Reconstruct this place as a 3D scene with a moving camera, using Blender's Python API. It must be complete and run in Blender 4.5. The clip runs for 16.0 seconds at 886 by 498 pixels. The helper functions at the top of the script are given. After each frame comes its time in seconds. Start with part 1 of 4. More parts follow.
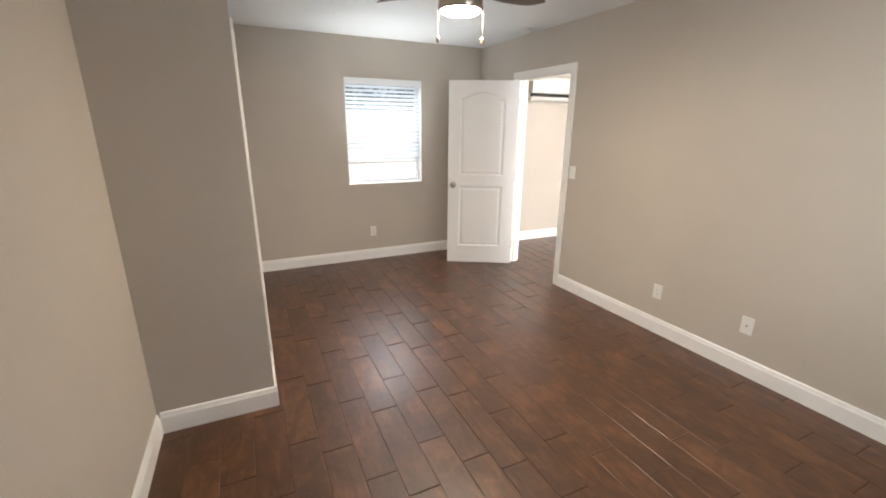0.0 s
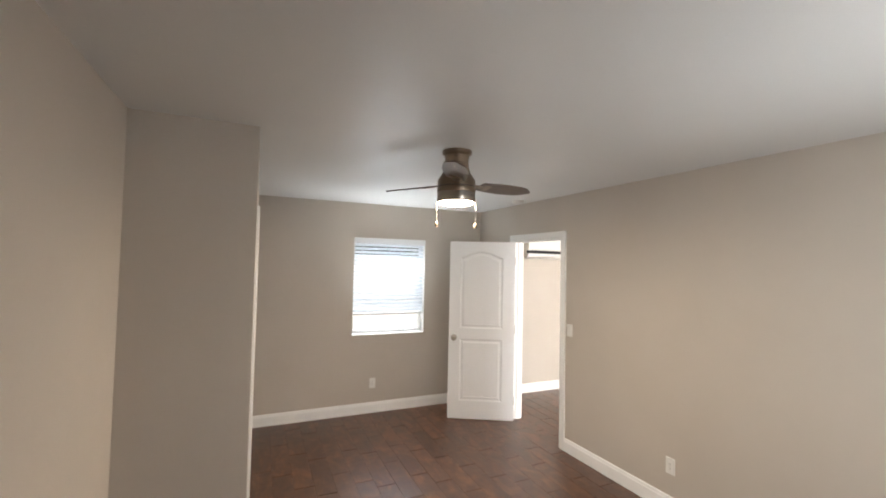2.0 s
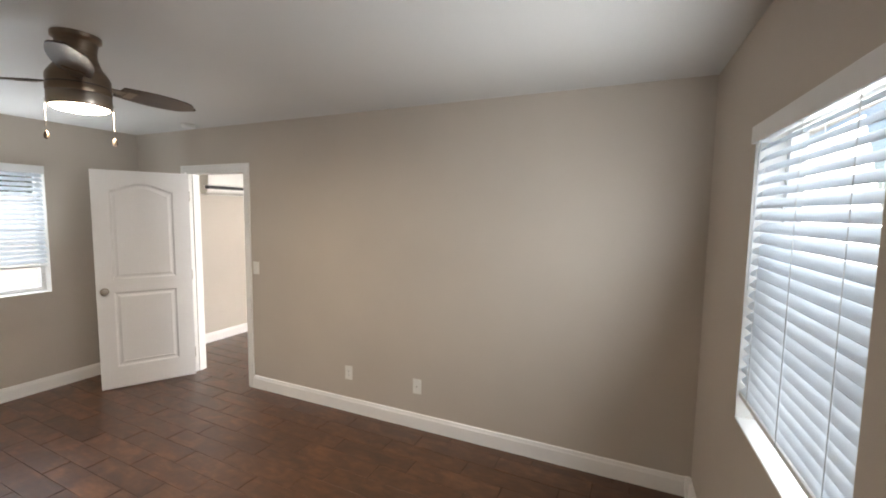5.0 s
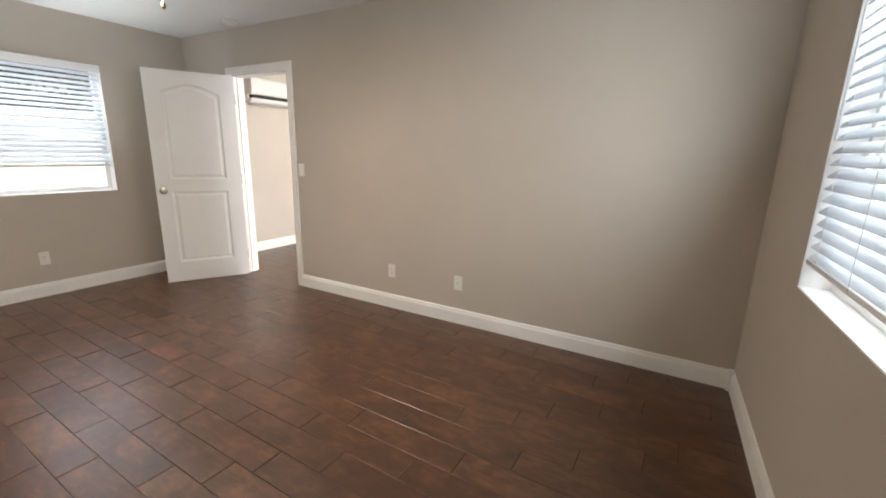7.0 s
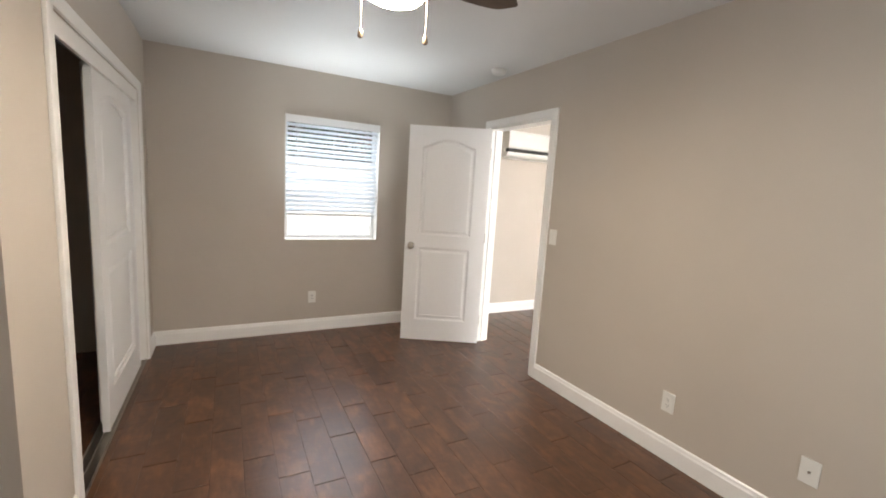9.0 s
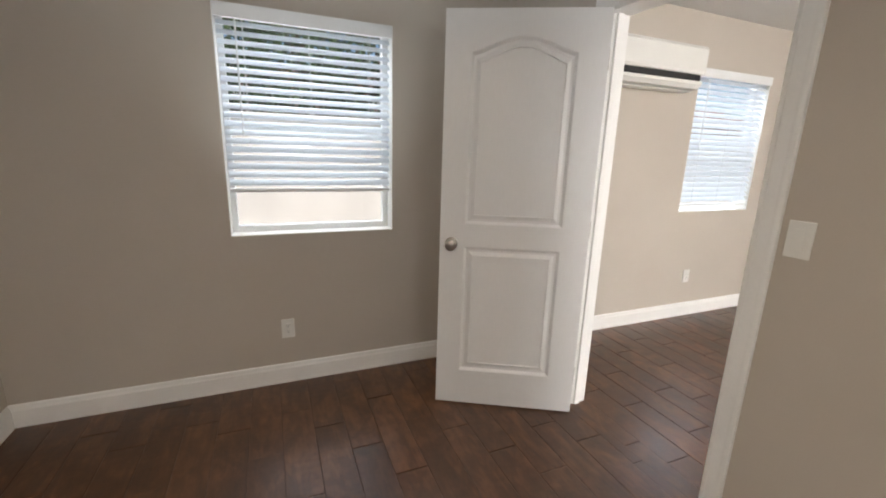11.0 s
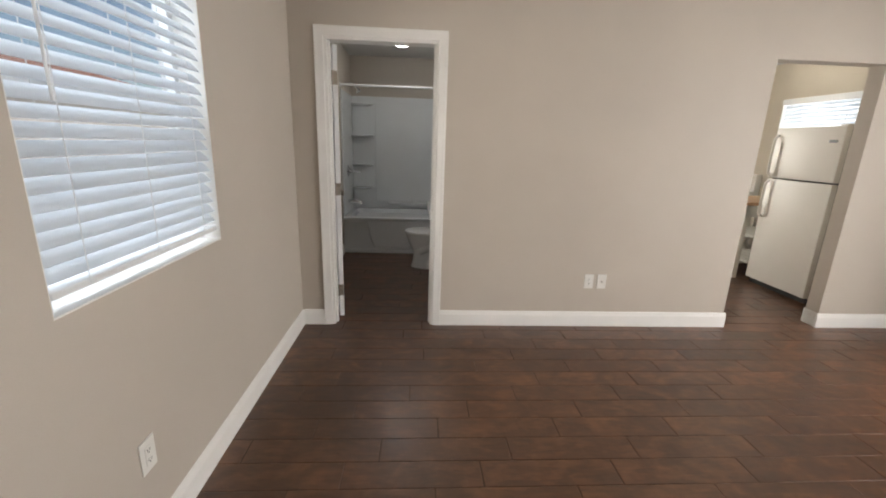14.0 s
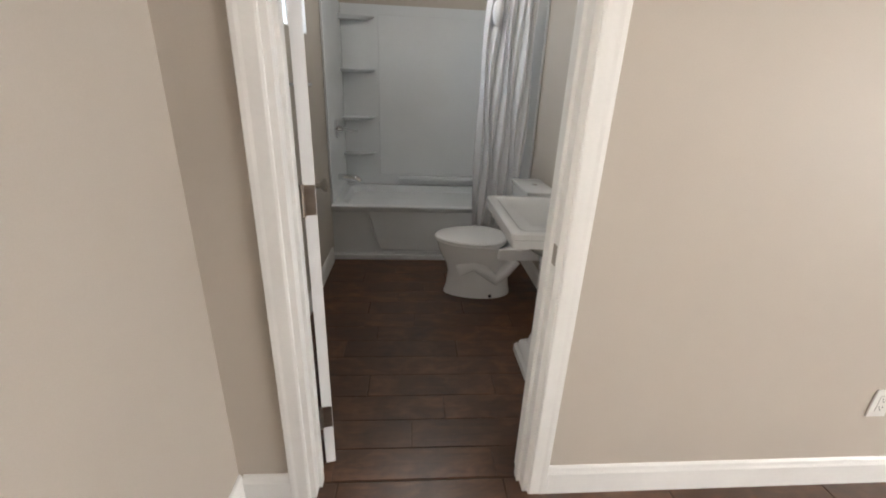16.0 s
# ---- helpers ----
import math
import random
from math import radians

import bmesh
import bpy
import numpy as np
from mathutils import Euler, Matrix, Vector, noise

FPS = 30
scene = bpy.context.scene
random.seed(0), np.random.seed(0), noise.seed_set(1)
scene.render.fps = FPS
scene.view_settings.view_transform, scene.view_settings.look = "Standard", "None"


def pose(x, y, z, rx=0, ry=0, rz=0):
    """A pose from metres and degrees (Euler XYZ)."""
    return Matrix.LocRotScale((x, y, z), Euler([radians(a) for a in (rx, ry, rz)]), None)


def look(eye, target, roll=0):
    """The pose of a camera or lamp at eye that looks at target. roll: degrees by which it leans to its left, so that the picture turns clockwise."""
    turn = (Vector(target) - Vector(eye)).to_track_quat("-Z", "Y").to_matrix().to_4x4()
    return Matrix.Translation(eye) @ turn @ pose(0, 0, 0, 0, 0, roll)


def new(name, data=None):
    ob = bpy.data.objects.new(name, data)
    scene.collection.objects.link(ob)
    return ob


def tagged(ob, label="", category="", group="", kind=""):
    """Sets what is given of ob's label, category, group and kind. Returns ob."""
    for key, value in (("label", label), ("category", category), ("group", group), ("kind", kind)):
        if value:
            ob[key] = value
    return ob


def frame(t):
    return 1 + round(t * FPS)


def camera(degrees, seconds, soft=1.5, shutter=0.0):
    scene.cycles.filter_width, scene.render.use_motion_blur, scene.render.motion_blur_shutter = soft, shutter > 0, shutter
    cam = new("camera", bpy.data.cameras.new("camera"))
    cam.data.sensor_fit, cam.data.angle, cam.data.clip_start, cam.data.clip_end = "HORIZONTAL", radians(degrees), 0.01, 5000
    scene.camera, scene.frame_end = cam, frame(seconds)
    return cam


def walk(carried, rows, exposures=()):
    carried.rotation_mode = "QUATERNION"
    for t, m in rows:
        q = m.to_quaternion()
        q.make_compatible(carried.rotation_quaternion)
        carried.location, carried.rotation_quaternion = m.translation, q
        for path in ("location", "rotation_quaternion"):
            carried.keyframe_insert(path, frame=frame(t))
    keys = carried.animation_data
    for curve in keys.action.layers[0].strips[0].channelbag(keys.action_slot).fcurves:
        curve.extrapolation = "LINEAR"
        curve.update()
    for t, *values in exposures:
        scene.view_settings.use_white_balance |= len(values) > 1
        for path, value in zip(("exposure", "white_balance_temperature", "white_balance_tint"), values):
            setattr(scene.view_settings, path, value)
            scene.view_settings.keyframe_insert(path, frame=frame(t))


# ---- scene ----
cam = camera(93.9, 16.0, soft=1.9)
PATH = [
    (0, (0.119, 0.015, 1.548), (0.934, 1.751, 0.982), 0.5),
    (0.5, (0.086, 0.016, 1.541), (0.945, 1.738, 0.996), 1.6),
    (1, (0.076, -0.002, 1.624), (0.936, 1.783, 1.352), 1.7),
    (1.5, (0.104, -0.051, 1.715), (0.932, 1.77, 1.745), 1.6),
    (2, (0.137, -0.08, 1.757), (0.951, 1.746, 1.83), 1.2),
    (2.5, (0.138, -0.051, 1.736), (1.156, 1.67, 1.744), 1.2),
    (3, (0.14, -0.079, 1.746), (1.584, 1.305, 1.723), 1.3),
    (3.5, (0.19, -0.144, 1.733), (1.915, 0.869, 1.734), 1.9),
    (3.7, (0.214, -0.146, 1.742), (1.992, 0.771, 1.74), 2.0),
    (5.8, (0.211, -0.13, 1.54), (1.968, 0.782, 1.251), 0.8),
    (6, (0.195, -0.124, 1.49), (1.938, 0.801, 1.167), 1.1),
    (6.5, (0.181, -0.12, 1.409), (1.892, 0.832, 1.002), 1.2),
    (7, (0.172, -0.117, 1.344), (1.846, 0.878, 0.887), 1.3),
    (7.5, (0.186, -0.089, 1.309), (1.811, 0.966, 0.812), 1.3),
    (8, (0.326, 0.047, 1.332), (1.838, 1.255, 0.829), 1.6),
    (8.5, (0.502, 0.301, 1.44), (1.706, 1.853, 1.065), 3.1),
    (9, (0.695, 0.667, 1.447), (1.614, 2.422, 1.169), 3.5),
    (9.2, (0.753, 0.822, 1.458), (1.568, 2.627, 1.177), 3.6),
    (11.5, (1.641, 2.694, 1.369), (2.408, 4.471, 0.866), 1.4),
    (12, (1.962, 3.029, 1.366), (3.131, 4.582, 0.895), 0.9),
    (12.5, (2.296, 3.305, 1.398), (3.807, 4.526, 0.922), 1.3),
    (13, (2.682, 3.561, 1.385), (4.530, 4.115, 0.857), 1.6),
    (13.2, (2.853, 3.636, 1.382), (4.753, 3.984, 0.865), 1.8),
    (13.5, (3.117, 3.715, 1.399), (5.046, 3.85, 0.89), 3.5),
    (14, (3.533, 3.87, 1.393), (5.466, 3.751, 0.894), 1.9),
    (14.5, (3.997, 3.955, 1.411), (5.913, 3.787, 0.864), 1.6),
    (15, (4.474, 4.053, 1.391), (6.383, 3.961, 0.799), 3.0),
    (15.5, (5.003, 4.142, 1.376), (6.877, 3.97, 0.699), 2.1),
    (16, (5.498, 4.182, 1.35), (7.353, 4.028, 0.618), 2.4),
]
EXPOSURES = [(0.0, 0.85), (2.0, 0.75), (3.5, 0.4), (7.0, 0.58), (9.2, 0.66), (11.5, 0.05), (12.5, 0.08), (13.0, -0.28), (14.0, -0.48), (15.0, -0.45), (16.0, 0.0)]
walk(cam, [(t, look(eye, target, roll)) for t, eye, target, roll in PATH], EXPOSURES)

# ---- world and light ----
world = bpy.data.worlds.new("world")
scene.world = world
world.use_nodes = True
wn = world.node_tree
sky = wn.nodes.new("ShaderNodeTexSky")
sky.sky_type, sky.sun_disc = "NISHITA", False
sky.sun_elevation, sky.sun_rotation = radians(62), radians(175)
wn.links.new(sky.outputs[0], wn.nodes["Background"].inputs[0])
wn.nodes["Background"].inputs[1].default_value = 0.15
sun = new("sun", bpy.data.lights.new("sun", "SUN"))
sun.data.energy, sun.data.angle, sun.data.color = 5.0, radians(0.5), (1, 0.95, 0.88)
sun.matrix_world = look((0, 0, 20), (-0.9, 10.6, 0))


def sky_lamp(name, m, w, h, watts, color=(0.93, 0.97, 1.0), out=0.7, lift=0.30, wider=0.9, high=False):
    """Skylight that falls in through a window; m: the window's frame, w and h its size; high: from above the head."""
    ob = new(name, bpy.data.lights.new(name, "AREA"))
    ob.data.shape, ob.data.size, ob.data.size_y = "RECTANGLE", w + wider, h
    ob.data.energy, ob.data.color = watts, color
    if high:
        ob.data.size_y = 0.8
        ob.matrix_world = look(m @ Vector((w / 2, out, h + lift)), m @ Vector((w / 2, -0.2, h * 0.35)))
    else:
        ob.matrix_world = look(m @ Vector((w / 2, out, h / 2 + lift)), m @ Vector((w / 2, -1.2, h / 2 - 0.25)))
    return ob


# window frames: x to the right as seen from the room, y out through the wall, z up from the sill
SOUTH = pose(3.2, -0.462, 0, 0, 0, 183.2)
W1, W2, W3 = pose(1.155, 4.745, 0.905), pose(4.505, 4.745, 0.945), SOUTH @ pose(0.995, 0, 0.86)
W4, W5 = pose(7.725, 4.81, 1.60), pose(8.65, -0.56, 1.2, 0, 0, 180)
sky_lamp("skylight_bedroom", W1, 0.89, 1.145, 58, lift=0.55, out=0.85, high=True)
sky_lamp("skylight_living_room", W2, 0.87, 1.133, 90, (0.86, 0.93, 1.0), lift=0.55, out=0.85, wider=1.6, high=True)
sky_lamp("skylight_side", W3, 0.87, 1.17, 42, (0.86, 0.94, 1.0), lift=0.28, out=0.85, wider=1.6, high=True)
sky_lamp("skylight_bathroom", W4, 0.56, 0.52, 26, (0.74, 0.86, 1.0), lift=0.1)
sky_lamp("skylight_kitchen", W5, 0.95, 0.83, 30, lift=0.2)


def window_fill(name, m, w, h, watts, color=(0.95, 0.98, 1.0), tilt=58, spread=115, yaw=0.0, out=0.03, lift=0.0):
    """Unseen fill lamp added at a window's opening for daylight off the slats."""
    ob = new(name, bpy.data.lights.new(name, "AREA"))
    ob.data.shape, ob.data.size, ob.data.size_y = "RECTANGLE", w, h
    ob.data.energy, ob.data.color, ob.data.spread = watts, color, radians(spread)
    ob.matrix_world = m @ pose(0.44, -out, max(h / 2, lift), 0, 0, yaw) @ pose(0, 0, 0, -90 - tilt)
    return ob




def ground_fill(name, m, w, watts, color=(1.0, 0.96, 0.9)):
    """Unseen lamp added outside below a window's sill, for the sunlit yard's upward bounce."""
    ob = new(name, bpy.data.lights.new(name, "AREA"))
    ob.data.shape, ob.data.size, ob.data.size_y = "RECTANGLE", w + 0.8, 0.6
    ob.data.energy, ob.data.color = watts, color
    ob.matrix_world = look(m @ Vector((w / 2, 0.62, -0.42)), m @ Vector((w / 2, -0.3, 0.75)))
    return ob


ground_fill("yard_fill_bedroom", W1, 0.89, 8)
ground_fill("yard_fill_side", W3, 0.88, 8, (0.96, 0.98, 1.0))
window_fill("fill_bedroom", W1, 0.8, 0.3, 6.5, (0.9, 0.96, 1.0), tilt=72, spread=106, out=0.17)
window_fill("fill_side", W3, 0.6, 0.5, 11.5, tilt=12, spread=165, yaw=-14, out=0.2, lift=0.62)
# untilted and tinted warm, added to warm the bathroom-side wall
window_fill("fill_living_room", W2, 0.5, 1.0, 9, (1.0, 0.92, 0.82), tilt=0, spread=120, yaw=30, out=0.14)
window_fill("fill_kitchen", W5, 0.8, 0.7, 26, (1.0, 0.95, 0.86))
# sides the walk never faces: inferred living room window, kitchen one added for light
W6, W7 = pose(5.25, -0.65, 0.55, 0, 0, 180), pose(9.75, 2.3, 0.95, 0, 0, -90)
sky_lamp("skylight_living_south", W6, 2.1, 1.5, 225, (1.0, 0.978, 0.955), out=0.5, lift=0.1)
sky_lamp("fill_kitchen_east", W7, 1.3, 1.05, 140, (1.0, 0.95, 0.86), out=0.5, lift=0.1)

# ---- materials ----
def material(name, color, rough=0.5, metal=0.0, var=0.06, scale=3.0, grain=60.0, bump=0.1, spec=0.5, stretch=(1, 1, 1), dark=None, rough_var=0.06):
    """Base colour broken up at two scales, with fine relief."""
    m = bpy.data.materials.new(name)
    m.use_nodes = True
    n, l = m.node_tree.nodes, m.node_tree.links
    b = n["Principled BSDF"]
    co, mp = n.new("ShaderNodeTexCoord"), n.new("ShaderNodeMapping")
    mp.inputs["Scale"].default_value = stretch
    l.new(co.outputs["Object"], mp.inputs[0])
    big, fine = n.new("ShaderNodeTexNoise"), n.new("ShaderNodeTexNoise")
    big.inputs["Scale"].default_value, fine.inputs["Scale"].default_value = scale, grain
    big.inputs["Detail"].default_value = 4
    l.new(mp.outputs[0], big.inputs["Vector"]), l.new(mp.outputs[0], fine.inputs["Vector"])
    mix = n.new("ShaderNodeMath")
    mix.operation = "MULTIPLY_ADD"
    l.new(fine.outputs[0], mix.inputs[0])
    mix.inputs[1].default_value = 0.35
    l.new(big.outputs[0], mix.inputs[2])
    ramp = n.new("ShaderNodeValToRGB")
    lo = dark or [c * (1 - 2 * var) for c in color]
    ramp.color_ramp.elements[0].position, ramp.color_ramp.elements[1].position = 0.4, 0.95
    ramp.color_ramp.elements[0].color, ramp.color_ramp.elements[1].color = (*lo, 1), (*[min(1, c * (1 + var)) for c in color], 1)
    l.new(mix.outputs[0], ramp.inputs[0]), l.new(ramp.outputs[0], b.inputs["Base Color"])
    rr = n.new("ShaderNodeMapRange")
    rr.inputs[3].default_value, rr.inputs[4].default_value = rough - rough_var, rough + rough_var
    l.new(big.outputs[0], rr.inputs[0]), l.new(rr.outputs[0], b.inputs["Roughness"])
    b.inputs["Metallic"].default_value, b.inputs["Specular IOR Level"].default_value = metal, spec
    if bump:
        bu = n.new("ShaderNodeBump")
        bu.inputs["Strength"].default_value, bu.inputs["Distance"].default_value = bump, 0.002
        l.new(fine.outputs[0], bu.inputs["Height"]), l.new(bu.outputs[0], b.inputs["Normal"])
    return m


def plank_material():
    """Wood-look porcelain: streaked grain, mottled patches, a few knots, hand-scraped ripples."""
    m = bpy.data.materials.new("wood look plank")
    m.use_nodes = True
    n, l = m.node_tree.nodes, m.node_tree.links
    b = n["Principled BSDF"]

    def math_node(op, a, k, c=None):
        q = n.new("ShaderNodeMath")
        q.operation = op
        for i, v in enumerate((a, k, c)):
            if v is None:
                continue
            if isinstance(v, (int, float)):
                q.inputs[i].default_value = v
            else:
                l.new(v, q.inputs[i])
        return q.outputs[0]

    def noise(vec, stretch, scale, detail, distortion):
        mp, t = n.new("ShaderNodeMapping"), n.new("ShaderNodeTexNoise")
        mp.inputs["Scale"].default_value = stretch
        l.new(vec, mp.inputs[0]), l.new(mp.outputs[0], t.inputs["Vector"])
        t.inputs["Scale"].default_value, t.inputs["Detail"].default_value, t.inputs["Distortion"].default_value = scale, detail, distortion
        return t.outputs[0]

    co, info, comb, off = n.new("ShaderNodeTexCoord"), n.new("ShaderNodeObjectInfo"), n.new("ShaderNodeCombineXYZ"), n.new("ShaderNodeVectorMath")
    off.operation = "MULTIPLY_ADD"
    for k in range(3):
        l.new(info.outputs["Random"], comb.inputs[k])
    off.inputs[1].default_value = (37.0, 23.0, 51.0)
    l.new(comb.outputs[0], off.inputs[0]), l.new(co.outputs["Object"], off.inputs[2])
    vec = off.outputs[0]
    grain = noise(vec, (7.0, 1.0, 1.0), 5.0, 8, 0.9)
    cloud = noise(vec, (1.6, 1.0, 1.0), 4.2, 5, 1.2)
    fleck = noise(vec, (2.2, 1.0, 1.0), 17.0, 3, 0.6)
    ripple = noise(vec, (1.0, 3.2, 1.0), 7.0, 2, 0.4)
    tone = math_node("MULTIPLY_ADD", grain, 0.42, math_node("MULTIPLY_ADD", cloud, 0.8, math_node("MULTIPLY_ADD", fleck, 0.34, math_node("MULTIPLY_ADD", info.outputs["Random"], 0.12, -0.24))))
    ramp = n.new("ShaderNodeValToRGB")
    e = ramp.color_ramp.elements
    e[0].position, e[0].color = 0.30, (0.034, 0.0146, 0.0066, 1)
    e[1].position, e[1].color = 0.92, (0.195, 0.084, 0.037, 1)
    mid = e.new(0.60)
    mid.color = (0.084, 0.0345, 0.0148, 1)
    l.new(tone, ramp.inputs[0]), l.new(ramp.outputs[0], b.inputs["Base Color"])
    rr = n.new("ShaderNodeMapRange")
    rr.inputs[3].default_value, rr.inputs[4].default_value = 0.24, 0.44
    l.new(grain, rr.inputs[0]), l.new(rr.outputs[0], b.inputs["Roughness"])
    bu = n.new("ShaderNodeBump")
    bu.inputs["Strength"].default_value, bu.inputs["Distance"].default_value = 0.22, 0.004
    b.inputs["Specular IOR Level"].default_value = 0.75
    l.new(math_node("MULTIPLY_ADD", ripple, 1.3, math_node("MULTIPLY", grain, 0.5)), bu.inputs["Height"])
    l.new(bu.outputs[0], b.inputs["Normal"])
    return m


def glowing(name, color, strength):
    m = bpy.data.materials.new(name)
    m.use_nodes = True
    b = m.node_tree.nodes["Principled BSDF"]
    b.inputs["Base Color"].default_value = (0.9, 0.9, 0.9, 1)
    b.inputs["Emission Color"].default_value = (*color, 1)
    b.inputs["Emission Strength"].default_value = strength
    return m


def translucent(name, color, amount, rough=0.4):
    """Thin white sheet that lets part of the light behind it through."""
    m = material(name, color, rough, var=0.03, bump=0.03)
    n, l = m.node_tree.nodes, m.node_tree.links
    mix, tr, out = n.new("ShaderNodeMixShader"), n.new("ShaderNodeBsdfTranslucent"), n["Material Output"]
    tr.inputs[0].default_value = (*color, 1)
    mix.inputs[0].default_value = amount
    l.new(n["Principled BSDF"].outputs[0], mix.inputs[1]), l.new(tr.outputs[0], mix.inputs[2]), l.new(mix.outputs[0], out.inputs[0])
    return m


PAINT = material("greige wall paint", (0.53, 0.476, 0.413), 0.55, var=0.035, scale=1.3, grain=220, bump=0.12, spec=0.4)
CEILING = material("white ceiling paint", (0.66, 0.655, 0.64), 0.40, var=0.03, scale=1.0, grain=160, bump=0.12, spec=0.4)
TRIM = material("white trim paint", (0.87, 0.86, 0.835), 0.32, var=0.03, scale=4, grain=90, bump=0.05)
DOOR = material("white door paint", (0.83, 0.828, 0.825), 0.35, var=0.025, scale=2, grain=120, bump=0.06, stretch=(1, 1, 0.2))
PLASTIC = material("white plastic", (0.78, 0.77, 0.73), 0.3, var=0.02, bump=0.02)
VINYL = material("white vinyl", (0.82, 0.83, 0.83), 0.3, var=0.02, bump=0.02)
SLAT = translucent("white blind slat", (0.80, 0.84, 0.88), 0.42)
GROUT = material("dark grout", (0.072, 0.040, 0.025), 0.8, var=0.2, scale=20, bump=0.2)
PLANK = plank_material()
NICKEL = material("brushed nickel", (0.42, 0.38, 0.33), 0.3, metal=1.0, var=0.08, grain=200, bump=0.04, stretch=(1, 1, 12))
BRONZE = material("dark brushed bronze", (0.26, 0.205, 0.155), 0.30, metal=0.95, var=0.1, grain=180, bump=0.04, stretch=(1, 1, 10))
CHROME = material("chrome", (0.75, 0.75, 0.76), 0.08, metal=1.0, var=0.02, bump=0, rough_var=0.03)
BLADE = material("dark walnut blade", (0.105, 0.07, 0.05), 0.4, var=0.2, scale=4, grain=40, stretch=(1, 9, 1))
PORCELAIN = material("white porcelain", (0.80, 0.80, 0.79), 0.1, var=0.015, bump=0, rough_var=0.03)
ACRYLIC = material("white acrylic", (0.76, 0.78, 0.79), 0.2, var=0.02, bump=0.02)
CURTAIN = translucent("white curtain cloth", (0.88, 0.88, 0.89), 0.18, 0.8)
ENAMEL = material("white appliance enamel", (0.80, 0.78, 0.73), 0.42, var=0.02, grain=300, bump=0.06)
GASKET = material("dark gasket", (0.05, 0.05, 0.05), 0.6, var=0.1)
DARK = material("black plastic", (0.015, 0.015, 0.016), 0.4, var=0.1)
GREYMETAL = material("grey painted steel", (0.16, 0.18, 0.19), 0.4, var=0.05)
BUTCHER = material("butcher block", (0.42, 0.24, 0.12), 0.4, var=0.15, scale=5, grain=30, stretch=(1, 8, 1))
CREAM = material("cream kitchen paint", (0.58, 0.52, 0.42), 0.45, var=0.03, grain=200)
STUCCO = material("off-white stucco", (0.82, 0.77, 0.71), 0.9, var=0.1, scale=2, grain=60, bump=0.5)
PINK = material("pink stucco", (0.52, 0.36, 0.31), 0.9, var=0.1, scale=2, grain=60, bump=0.5)
CLAY = material("clay tile", (0.33, 0.15, 0.09), 0.8, var=0.25, scale=6, grain=30, bump=0.4)
CONCRETE = material("pale concrete", (0.42, 0.40, 0.36), 0.9, var=0.12, scale=1.5, grain=40, bump=0.4)
LEAF = material("tree leaves", (0.06, 0.10, 0.03), 0.6, var=0.4, scale=3)
BARK = material("bark", (0.12, 0.09, 0.06), 0.9, var=0.3, scale=5)
LAMP_WARM = glowing("lit warm diffuser", (1.0, 0.85, 0.68), 210.0)
LAMP_WHITE = glowing("lit white dome", (1.0, 0.97, 0.92), 30.0)
GLASS = bpy.data.materials.new("window glass")
GLASS.use_nodes = True
gb = GLASS.node_tree.nodes["Principled BSDF"]
gb.inputs["Transmission Weight"].default_value, gb.inputs["Roughness"].default_value, gb.inputs["IOR"].default_value = 1.0, 0.0, 1.45


# ---- building blocks ----
def box(bm, x0, y0, z0, x1, y1, z1, bevel=0.0):
    made = bmesh.ops.create_cube(bm, size=1.0, matrix=Matrix.LocRotScale(((x0 + x1) / 2, (y0 + y1) / 2, (z0 + z1) / 2), None, (abs(x1 - x0), abs(y1 - y0), abs(z1 - z0))))
    if bevel:
        edges = {e for v in made["verts"] for e in v.link_edges}
        bmesh.ops.bevel(bm, geom=list(edges), offset=bevel, segments=2, affect="EDGES", profile=0.6)
    return bm


def boxes(*rows, bevel=0.0):
    bm = bmesh.new()
    for r in rows:
        box(bm, *r, bevel=bevel)
    return bm


def lathe(profile, steps=32, bm=None, squash=(1, 1), at=(0, 0)):
    """A body turned round z from (radius, height) pairs."""
    bm = bm or bmesh.new()
    rings = []
    for r, z in profile:
        rings.append([bm.verts.new((at[0] + r * squash[0] * math.cos(2 * math.pi * k / steps), at[1] + r * squash[1] * math.sin(2 * math.pi * k / steps), z)) for k in range(steps)])
    for a, b in zip(rings, rings[1:]):
        for k in range(steps):
            bm.faces.new((a[k], a[(k + 1) % steps], b[(k + 1) % steps], b[k]))
    bm.faces.new(rings[0][::-1]), bm.faces.new(rings[-1])
    bmesh.ops.recalc_face_normals(bm, faces=bm.faces)
    return bm


def loft(rings, closed=True, caps=True):
    """Skin over rings of equally many points."""
    bm = bmesh.new()
    vs = [[bm.verts.new(p) for p in ring] for ring in rings]
    n = len(vs[0])
    for a, b in zip(vs, vs[1:]):
        for k in range(n if closed else n - 1):
            bm.faces.new((a[k], a[(k + 1) % n], b[(k + 1) % n], b[k]))
    if caps and closed:
        bm.faces.new(vs[0][::-1]), bm.faces.new(vs[-1])
    bmesh.ops.recalc_face_normals(bm, faces=bm.faces)
    return bm


def tube(points, r, steps=10):
    pts = [Vector(p) for p in points]
    rings = []
    for k, p in enumerate(pts):
        d = (pts[min(k + 1, len(pts) - 1)] - pts[max(k - 1, 0)]).normalized()
        u = d.orthogonal().normalized() if k == 0 else (u - d * u.dot(d)).normalized()
        v = d.cross(u)
        rings.append([p + r * (math.cos(2 * math.pi * a / steps) * u + math.sin(2 * math.pi * a / steps) * v) for a in range(steps)])
    return loft(rings)


